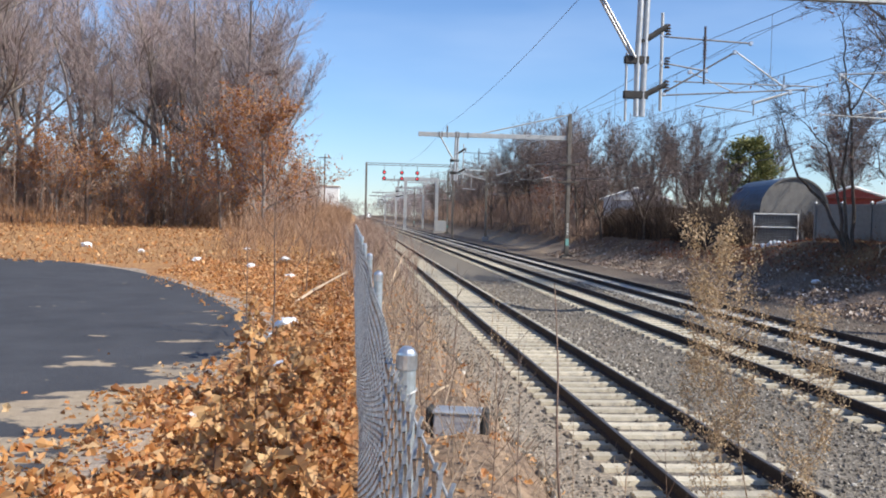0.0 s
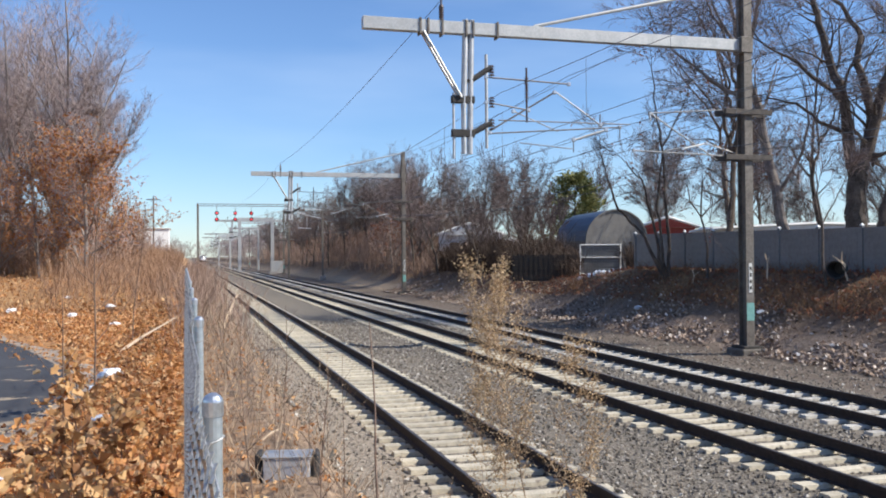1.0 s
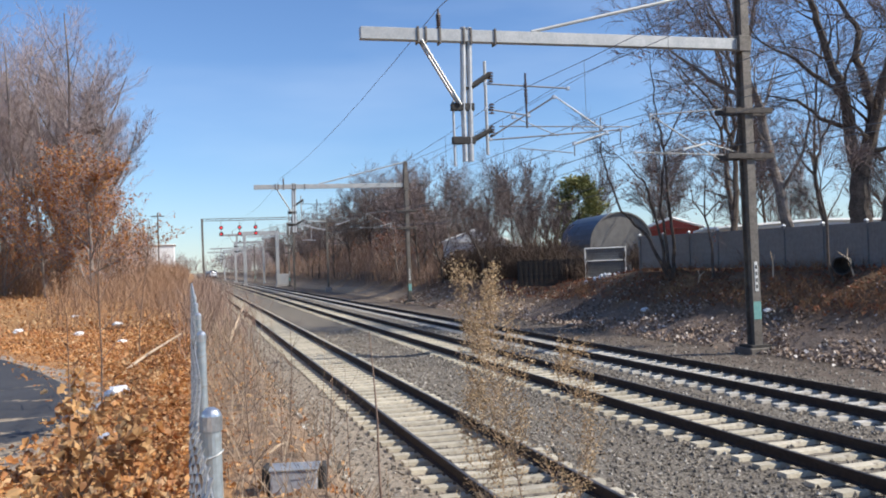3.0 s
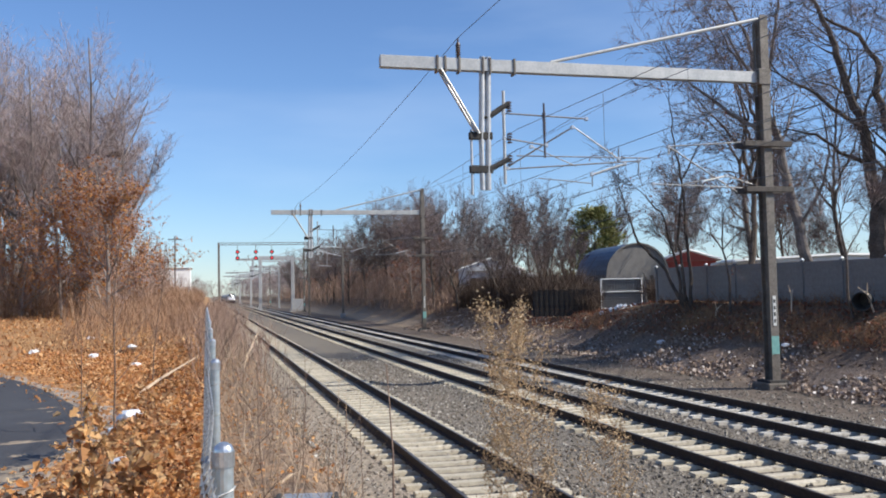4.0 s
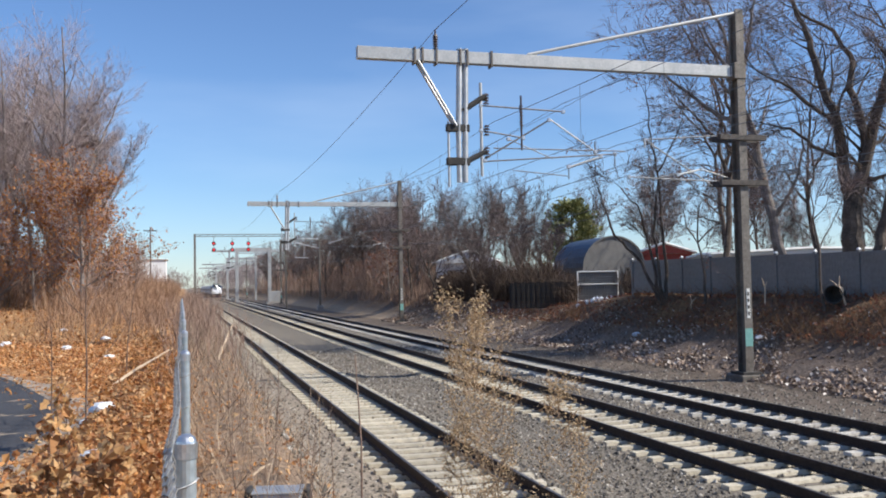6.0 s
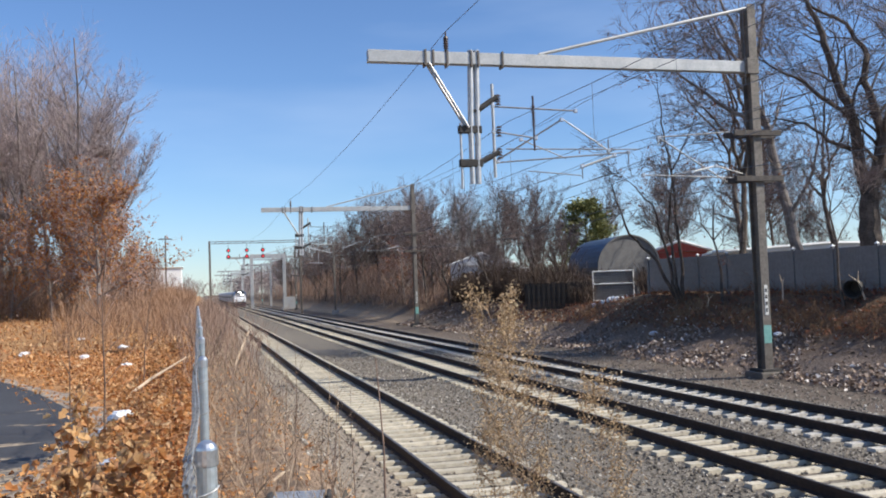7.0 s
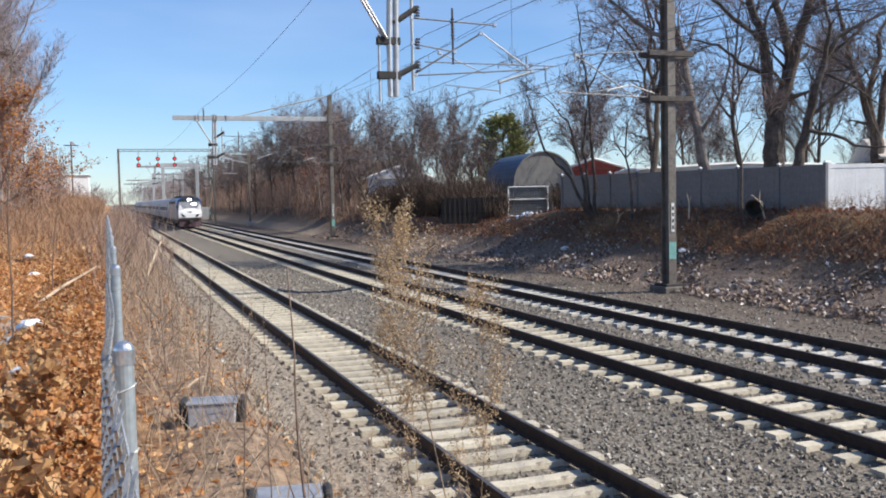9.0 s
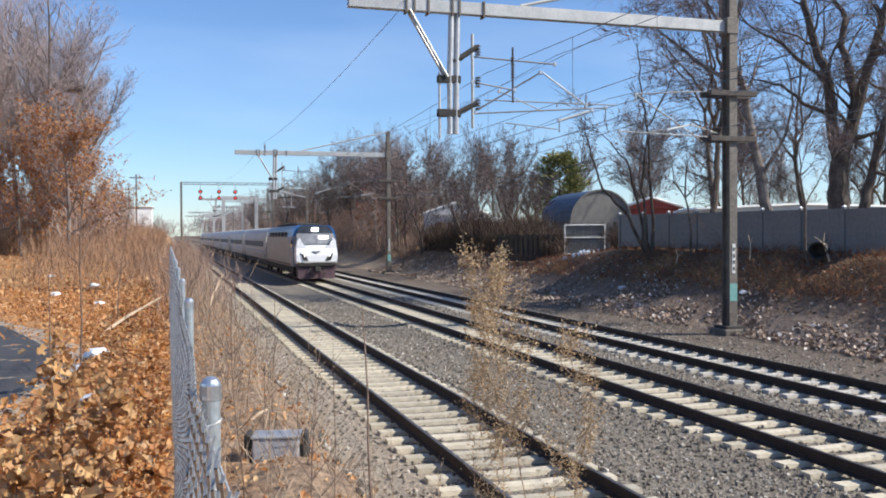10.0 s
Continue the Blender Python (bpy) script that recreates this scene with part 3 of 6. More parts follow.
    tube(up, (-7.95, 0, 9.3), (-7.95, 0, 7.55), 0.035)
    for k in range(7):
        tube(up, (-7.95, 0, 8.35 + 0.1 * k), (-7.95, 0, 8.4 + 0.1 * k), 0.075, 0.04, 8)
    part("strain_insulator", up, M_INSUL, t)
    for a, c, r in (((-9.2, 7.25), (-7.0, 8.55), 0.035), ((-7.0, 8.6), (-5.4, 7.55), 0.03), ((-9.2, 7.17), (-4.7, 7.5), 0.03), ((-6.3, 7.05), (-5.2, 7.4), 0.042), ((-9.3, 8.15), (-7.9, 7.95), 0.03),
                    ((-8.9, 7.6), (-4.3, 7.6), 0.025), ((-6.35, 6.65), (-6.35, 7.05), 0.025), ((-8.4, 7.9), (-6.9, 7.3), 0.02), ((-5.4, 7.9), (-5.4, 7.5), 0.03),
                    ((-4.7, 7.5), (-4.7, 7.1), 0.025), ((-8.2, 6.9), (-6.4, 6.75), 0.02)):
        part("arm", pipe((a[0], 0, a[1]), (c[0], 0, c[1]), r * 0.8), M_BEAM if r >= 0.04 else M_ARM, t)
    for z in (8.12, 6.58):
        x = bmesh.new()
        cuboid(x, -0.95, 0.85, -0.35, -0.235, z - 0.09, z + 0.09, 0.01)
        cuboid(x, -0.95, 0.85, 0.235, 0.35, z - 0.09, z + 0.09, 0.01)
        part("cross_arm", x, M_TIMBER, t, "dark weathered cross arm")
    for a, c, r in (((-0.9, 8.2), (-3.6, 8.0), 0.03), ((-3.6, 8.0), (-1.1, 6.5), 0.03), ((-0.9, 6.65), (-4.2, 6.75), 0.028), ((-2.4, 6.85), (-1.5, 7.05), 0.04), ((-1.5, 7.05), (-0.4, 6.75), 0.03), ((-3.1, 6.75), (-2.3, 6.9), 0.03), ((-3.6, 8.05), (-3.6, 7.75), 0.04)):
        part("arm", pipe((a[0], 0, a[1]), (c[0], 0, c[1]), r * 0.8), M_BEAM if r >= 0.04 else M_ARM, t)
    for x, z in ((-9.3, 8.94), (-6.5, 8.84), (-7.0, 8.55), (-5.4, 7.55), (-9.2, 7.2), (-4.7, 7.5), (-6.35, 7.05), (-5.2, 7.4), (-7.9, 7.95), (-8.4, 7.9), (-3.6, 8.0), (-2.4, 6.85), (-1.5, 7.05), (-4.2, 6.75), (-9.3, 8.15)):
        part("fitting", block(x - 0.06, x + 0.06, -0.05, 0.05, z - 0.06, z + 0.06, 0.02), M_FITTING, t, "bright cast clamp")
    part("number_plate", block(-0.06, 0.06, -0.25, -0.231, 2.0, 3.0), M_PLATE, t, "vertical plate with worn marks")
    for k in range(4):
        part("mark", block(-0.035, 0.035, -0.257, -0.25, 2.1 + 0.22 * k, 2.22 + 0.22 * k), M_DARK, t)
    part("teal_band", block(-0.145, 0.145, -0.236, -0.231, 1.05, 1.65), M_TEAL, t, "faded teal paint band")
    return t


def single_mast():
    """A shorter mast with a plain bracket for one track."""
    t = tagged(new("catenary_mast"), "slim grey steel railway mast with a short bracket arm", "catenary mast", "overhead line masts")
    part("pole", block(-0.13, 0.13, -0.13, 0.13, 0.1, 9.8), M_POLE, t)
    part("footing", block(-0.4, 0.4, -0.4, 0.4, -0.6, 0.14, 0.03), M_CONC, t)
    part("arm", pipe((0, 0, 9.6), (-5.2, 0, 9.7), 0.07), M_BEAM, t)
    part("arm", pipe((0, 0, 8.3), (-3.2, 0, 9.0), 0.05), M_GALV, t)
    part("arm", pipe((-4.5, 0, 9.3), (-2.3, 0, 9.0), 0.05), M_GALV, t)
    part("steady_arm", pipe((-3.5, 0, 7.0), (-1.6, 0, 6.9), 0.05), M_GALV, t)
    part("drop_tube", pipe((-2.2, 0, 9.0), (-2.2, 0, 6.9), 0.03), M_GALV, t)
    return t


def portal(x0, x1, z, depth=0.35, width=0.4):
    t = tagged(new("portal_gantry"), "grey steel portal frame spanning the railway", "gantry", "portal gantries")
    for x in (x0, x1):
        part("post", block(x - width / 2, x + width / 2, -depth / 2, depth / 2, -0.6, z, 0.02), M_BEAM, t)
    part("beam", block(x0, x1, -depth / 2 + 0.02, depth / 2 - 0.02, z - 0.5, z - 0.003, 0.02), M_BEAM, t)
    part("lower_beam", block(x0, x1, -0.1, 0.1, z - 1.3, z - 1.1), M_GALV, t)
    k = x0 + 1.5
    while k < x1 - 0.5:
        part("brace", pipe((k, 0, z - 0.5), (k + 0.7, 0, z - 1.15), 0.04, n=6), M_GALV, t)
        k += 1.4
    return t


def signal_gantry():
    t = tagged(new("signal_gantry"), "slim steel signal bridge with red signal lamps over the tracks", "signal gantry")
    for x in (-2.1, 12.3):
        part("post", block(x - 0.16, x + 0.16, -0.16, 0.16, -0.6, 11.75, 0.02), M_POLE, t)
    for z in (11.3, 11.62):
        part("chord", block(-2.1, 12.3, -0.07, 0.07, z, z + 0.1), M_POLE, t)
    for k in range(12):
        x = -1.9 + 1.18 * k
        part("lattice", pipe((x, 0, 11.35), (x + 1.1, 0, 11.65), 0.025, n=5), M_POLE, t)
    for x in (0.85, 3.75, 6.3):
        part("hanger", pipe((x, 0, 9.0), (x, 0, 11.35), 0.04), M_POLE, t)
        for z in (10.2, 9.2):
            h = part("signal_head", pipe((x, -0.12, z), (x, 0.1, z), 0.32, n=18), M_DARK, t, "round black signal head")
            part("lamp", pipe((x, -0.18, z), (x, -0.12, z), 0.15, n=14), M_SIGNAL_RED, h, "lit red lamp")
    return t


def overhead_wires():
    spans = [27.05 - 51.4 * 2 + 51.4 * k for k in range(12)]

    def wire(name, x, z, sag, r, label):
        s = Soup()
        for a in spans[:-1]:
            last = None
            for k in range(9):
                u = k / 8
                p = (x, a + 51.4 * u, z - sag * 4 * u * (1 - u))
                if last:
                    s.limb(last, p, r, r, 5)
                last = p
        return tagged(s.put(name, M_WIRE), label, "overhead wire", "overhead wires")

    for x, z in ((3.85, 11.02), (14.0, 11.9)):
        wire("feeder_wire", x, z, 0.5, 0.011, "dark feeder wire slung from insulators on the masts")
    for x, zm, zc in ((8.1, 8.86, 6.7), (10.0, 7.55, 6.72), (5.75, 8.2, 6.5)):
        wire("messenger_wire", x, zm, 0.5, 0.009, "dark messenger wire hung along the track")
        c = wire("contact_wire", x, zc, 0.02, 0.008, "dark contact wire above the track")
        for a in spans[1:6]:
            for k in range(1, 8):
                u = k / 8
                part("dropper", pipe((x, a + 51.4 * u, zc), (x, a + 51.4 * u, zm - 2 * u * (1 - u)), 0.006, n=4), M_WIRE, c)
    for z in (8.2, 6.68):
        wire("feeder_wire", 15.4, z, 0.7, 0.013, "dark feeder wire on the mast's cross arm")
        wire("feeder_wire", 13.75, z, 0.7, 0.013, "dark feeder wire on the mast's cross arm")


def build_overhead():
    first = cantilever_mast()
    first.matrix_basis = pose(14.6, 27.05, -0.25)
    for k in (1, 3, 5, 6):
        copy_thing(first, pose(14.6 + 0.1 * (k == 1), 27.05 + 51.4 * k, -0.25))
    single_mast().matrix_basis = pose(14.9, 129.8, 0.2)
    signal_gantry().matrix_basis = pose(0, 150.5, 0)
    p = portal(7.4, 14.5, 11.8, 0.5, 0.7)
    p.matrix_basis = pose(0, 205, 0)
    p2 = portal(7.0, 14.2, 10.8, 0.4, 0.5)
    p2.matrix_basis = pose(0, 242, 0)
    copy_thing(p2, pose(0, 330, 0))
    overhead_wires()


# ---- chain-link fence ----
FENCE_TOP = 2.70


def fence_x(z, y=0.0):
    return -3.765 - 0.05 * (FENCE_TOP - z) / 1.4 + 0.004 * math.sin(y * 2.1) * (z - 1.2) + (0.038 if y < 2.55 else 0.008) * math.sin(math.pi * ((y - 2.55) % 3.05) / 3.05) * (z - 1.0) / 1.7 - 0.012 * max(0, y - 8) * 0.3


def build_fence():
    fence = tagged(new("chain_link_fence"), "grey galvanised chain-link fence with round capped posts", "fence")
    for k in range(11):
        y = 2.55 + 3.05 * k
        x = -3.72 - 0.0036 * max(0, y - 8)
        top = 2.735 + (0.02 if k % 3 == 1 else 0)
        post = part("post", pipe((x, y, 0.9), (x, y, top - 0.03), 0.026, n=16), M_POST, fence, "round zinc-grey post")
        cap = bmesh.new()
        bmesh.ops.create_uvsphere(cap, u_segments=16, v_segments=8, radius=0.029)
        bmesh.ops.translate(cap, vec=(x, y, top - 0.035), verts=cap.verts)
        tube(cap, (x, y, top - 0.07), (x, y, top - 0.03), 0.0295, n=16)
        part("cap", cap, M_CAP, post, "shiny domed cap")
        if k < 6:
            for z in (2.6, 2.42, 2.22, 1.95):
                tie = bmesh.new()
                rings = []
                for j in range(12):
                    u = 2 * math.pi * j / 12
                    c = Vector((x - 0.012 + 0.041 * math.cos(u), y + 0.032 * math.sin(u), z + 0.012 * math.sin(u + 1)))
                    out = Vector((math.cos(u), math.sin(u), 0))
                    rings.append([tie.verts.new(c + out * 0.003 * math.cos(v) + Vector((0, 0, 0.003 * math.sin(v)))) for v in (0, 1.57, 3.14, 4.71)])
                for j in range(12):
                    for q in range(4):
                        tie.faces.new((rings[j][q], rings[(j + 1) % 12][q], rings[(j + 1) % 12][(q + 1) % 4], rings[j][(q + 1) % 4]))
                part("tie_wire", tie, M_CHAIN, post)
    near, far = Soup(), Soup()
    k = 0
    y = -1.0
    while y < 33:
        close = y < 13
        s, step, rad = (near, 0.055, 0.0046) if close else (far, 0.07, 0.0038)
        last = None
        z = 1.18 + 0.02 * math.sin(y)
        j = k % 2
        top = FENCE_TOP - 0.015 * math.sin(math.pi * ((y - 2.55) % 3.05) / 3.05) + 0.008 * math.sin(k * 2.3)
        while z < top:
            yy = y + (step if j % 2 else 0)
            p = (fence_x(z, yy) + (0.006 if j % 2 else -0.006), yy, z)
            if last:
                s.limb(last, p, rad, rad, 3)
            last = p
            z += step
            j += 1
        s.limb(last, (last[0] + 0.006, last[1] + 0.006, last[2] + 0.012), rad, rad, 3)
        y += step
        k += 1
    near.put("wire_mesh", M_CHAIN, fence, "woven grey wire diamonds")
    far.put("wire_mesh", M_CHAIN, fence)
    w = Soup()
    last = None
    for k in range(200):
        y = -1 + 34 * k / 199
        top = FENCE_TOP - 0.03 - 0.015 * math.sin(math.pi * ((y - 2.55) % 3.05) / 3.05)
        p = (fence_x(top, y) + 0.012, y, top)
        if last:
            w.limb(last, p, 0.003, 0.003, 5)
        last = p
    w.put("tension_wire", M_CHAIN, fence)


# ---- trees ----
def grow(height, radius, seed, spread=0.5, first=0.35, limbs=14, twigs=5, droop=0.0, fork=0, lean=(0, 0), twig_r=0.012, fine=3, flat=False, long=1.0):
    """Wood and twigs of a leafless tree. Returns two Soups and the tip points."""
    r = random.Random(seed)
    wood, twig, tips = Soup(), Soup(), []

    def stretch(p, d, length, r0, r1, n, soup, sides, bend, lift):
        pts = [(p.copy(), r0)]
        for k in range(n):
            d = (d + Vector((r.uniform(-bend, bend), r.uniform(-bend, bend), r.uniform(-bend, bend) * 0.5 + lift))).normalized()
            q = p + d * (length / n)
            ra, rb = r0 + (r1 - r0) * k / n, r0 + (r1 - r0) * (k + 1) / n
            if flat and sides == 3:
                soup.ribbon(p, q, ra)
            else:
                soup.limb(p, q, ra, rb, sides)
            p = q
            pts.append((p.copy(), rb))
        return pts, d

    def spray(p, d, length, rad, level):
        pts, _ = stretch(p, d, length, rad, rad * 0.35, 3 if level else 1, twig, 3, 0.3, 0.06 - droop)
        tips.extend(q for q, _ in pts[1:])
        if level > 0:
            for q, qr in pts[1:]:
                for _ in range(2 if flat else 1):
                    e = (d + Vector((r.uniform(-1, 1), r.uniform(-1, 1), r.uniform(-0.5, 0.9))) * 0.9).normalized()
                    spray(q, e, length * r.uniform(0.45, 0.75), max(twig_r * 0.5, rad * 0.6), level - 1)

    def limb(p, d, length, rad, level):
        pts, d2 = stretch(p, d, length, rad, rad * 0.3, 5, wood, 5 if level == 0 else 4, 0.32, 0.07 - droop)
        for q, qr in pts[1:]:
            if level == 0:
                for _ in range(1 if q is pts[1][0] else 2):
                    e = (d2 + Vector((r.uniform(-1, 1), r.uniform(-1, 1), r.uniform(-0.4, 0.8)))).normalized()
                    limb(q, e, length * r.uniform(0.3, 0.55), qr * 0.6, 1)
            else:
                for _ in range(max(1, twigs // 2)):
                    e = (d2 + Vector((r.uniform(-1, 1), r.uniform(-1, 1), r.uniform(-0.3, 0.9)))).normalized()
                    spray(q, e, length * r.uniform(0.22, 0.5), max(twig_r, qr * 0.5), 1 if fine > 2 else 0)

    stems = [(Vector((0, 0, -0.3)), Vector((lean[0], lean[1], 1)).normalized(), height, radius)]
    if fork:
        base, d = stems[0][0], stems[0][1]
        pts, d = stretch(base, d, height * 0.27, radius, radius * 0.85, 3, wood, 9, 0.04, 0.02)
        stems = []
        for k in range(fork):
            u = 2 * math.pi * k / fork + r.uniform(-0.4, 0.4)
            stems.append((pts[-1][0], (d + Vector((math.cos(u), math.sin(u), 0)) * r.uniform(0.35, 0.75)).normalized(), height * r.uniform(0.6, 0.8), radius * r.uniform(0.5, 0.7)))
    for p, d, h, rad in stems:
        pts, _ = stretch(p, d, h, rad, rad * 0.15, 12, wood, 8, 0.2 if fork else 0.08, 0.02 if fork else 0.05)
        per = max(1, limbs // max(1, len(stems)))
        for k in range(per):
            u = first + (1 - first) * (k + r.random()) / per
            q, qr = pts[min(12, int(u * 12))]
            a = r.uniform(0, 2 * math.pi)
            e = Vector((math.cos(a) * spread, math.sin(a) * spread, 0.65 + 0.35 * u)).normalized()
            limb(q, e, long * h * (0.42 - 0.26 * u) * r.uniform(0.8, 1.25), max(0.02, qr * 0.5), 0 if u < 0.75 else 1)
    return wood, twig, tips


def tree(label, wood_mat, twig_mat, leaf_mat=None, leaf_share=0.0, leaf_size=0.11, group="", low_leaves=1.0, **kw):
    wood, twig, tips = grow(**kw)
    t = tagged(new("tree"), label, "tree", group)
    wood.put("trunk", wood_mat, t)
    tagged(twig.put("twig_haze", twig_mat, t, "fine bare twigs"), kind="stuff")
    if leaf_mat:
        s = Soup()
        r = random.Random(kw["seed"] + 99)
        for p in tips:
            if r.random() < leaf_share and p.z < kw["height"] * low_leaves:
                for _ in range(2):
                    s.scrap(p + Vector((r.uniform(-0.15, 0.15), r.uniform(-0.15, 0.15), r.uniform(-0.15, 0.1))), (r.uniform(-1, 1), r.uniform(-1, 1), r.uniform(-1, 0.3)), leaf_size * r.uniform(0.7, 1.4), r.uniform(0, 6))
        if s.v:
            tagged(s.put("foliage", leaf_mat, t, "dry leaves still hanging on the twigs"), kind="stuff")
    return t


def limbed_tree(label, limbs, seed, bark, twig_mat, reach=2.2, often=0.55, from_z=3.0, leaf_mat=None, leaf_share=0.0, group="shade trees"):
    """A leafless tree on given main limbs (base and tip radius, then sideways and height stations), with crooked branches, side shoots and twigs grown along them."""
    r = random.Random(seed)
    wood, twig, foliage = Soup(), Soup(), Soup()

    def jitter(amount):
        return Vector((r.uniform(-1, 1), r.uniform(-1, 1), r.uniform(-1, 1))) * amount

    def shoot(p, d, length):
        q = p + (d + jitter(0.35)).normalized() * length
        twig.ribbon(p, q, 0.010)
        for _ in range(4):
            m = p.lerp(q, r.uniform(0.3, 1.0))
            twig.ribbon(m, m + (d + jitter(0.9)).normalized() * length * r.uniform(0.4, 0.95), 0.008)
        if leaf_mat and r.random() < leaf_share:
            for _ in range(3):
                foliage.scrap(q + jitter(0.2), jitter(1.0), r.uniform(0.10, 0.19), r.uniform(0, 6))

    def branch(p, d, length, rad, level):
        steps = max(3, int(length / 0.45))
        for k in range(steps):
            d = (d + jitter(0.26) + Vector((0, 0, 0.05))).normalized()
            q = p + d * length / steps
            wood.limb(p, q + d * rad * 0.2, rad * (1 - 0.75 * k / steps), rad * (1 - 0.75 * (k + 1) / steps), 5 if rad > 0.05 else 4)
            p = q
            if level < 2 and k and r.random() < 0.62:
                branch(p, (d * 0.8 + jitter(0.85)).normalized(), length * r.uniform(0.35, 0.65), max(0.012, rad * 0.5), level + 1)
            if k >= steps // 3:
                shoot(p, (d + jitter(0.7)).normalized(), r.uniform(0.4, 1.0))
        for _ in range(2):
            shoot(p, d, r.uniform(0.5, 1.0))

    grown = []
    for r0, r1, line in limbs:
        r0, r1 = r0 * 0.86, r1 * 0.86
        root = Vector((line[0][0], 0, line[0][1]))
        if grown and root.z > 0:
            root = min(grown, key=lambda q: (q.x - root.x) ** 2 + (q.z - root.z) ** 2)
        depth, pts = root.y, [root.copy()]
        for u, z in line[1:]:
            if r1 < 0.2:
                depth += r.uniform(-0.55, 0.55)
            pts.append(Vector((u, depth, z)))
        walk_on = []
        for a, b in zip(pts, pts[1:]):
            n = max(2, round((b - a).length / 0.5))
            walk_on += [a.lerp(b, k / n) + (jitter(0.07) if k else Vector()) for k in range(n)]
        walk_on.append(pts[-1])
        grown += walk_on
        n = len(walk_on) - 1
        for k in range(n):
            a, b = walk_on[k], walk_on[k + 1]
            ra, rb = r0 + (r1 - r0) * k / n, r0 + (r1 - r0) * (k + 1) / n
            d = (b - a).normalized()
            wood.limb(a - d * ra * 0.15, b + d * rb * 0.15, ra, rb, 10 if ra > 0.2 else 7)
            if b.z > from_z and r.random() < often:
                side = jitter(1.0)
                side -= d * side.dot(d)
                branch(b, (side.normalized() * 0.8 + d * 0.5 + Vector((0, 0, 0.15))).normalized(), reach * r.uniform(0.5, 1.15), max(0.018, rb * 0.38), 0)
        for _ in range(2):
            branch(walk_on[-1], (walk_on[-1] - walk_on[-2]).normalized() + jitter(0.4), reach * r.uniform(0.7, 1.2), max(0.016, r1 * 0.8), 0)
    t = tagged(new("tree"), label, "tree", group)
    wood.put("trunk", bark, t)
    tagged(twig.put("twig_haze", twig_mat, t, "fine bare twigs"), kind="stuff")
    if foliage.v:
        tagged(foliage.put("foliage", leaf_mat, t, "a few russet leaves still hanging"), kind="stuff")
    return t


def place(t, x, y, turn=0.0, size=1.0, dz=0.0, tall=None):
    t.matrix_basis = pose(x, y, ground_z(x, y) + dz, 0, 0, turn)
    t.scale = (size, size, tall or size)
    return t


def again(t, x, y, turn=0.0, size=1.0, dz=0.0, tall=None):
    c = copy_thing(t, Matrix.Identity(4))
    return place(c, x, y, turn, size, dz, tall)


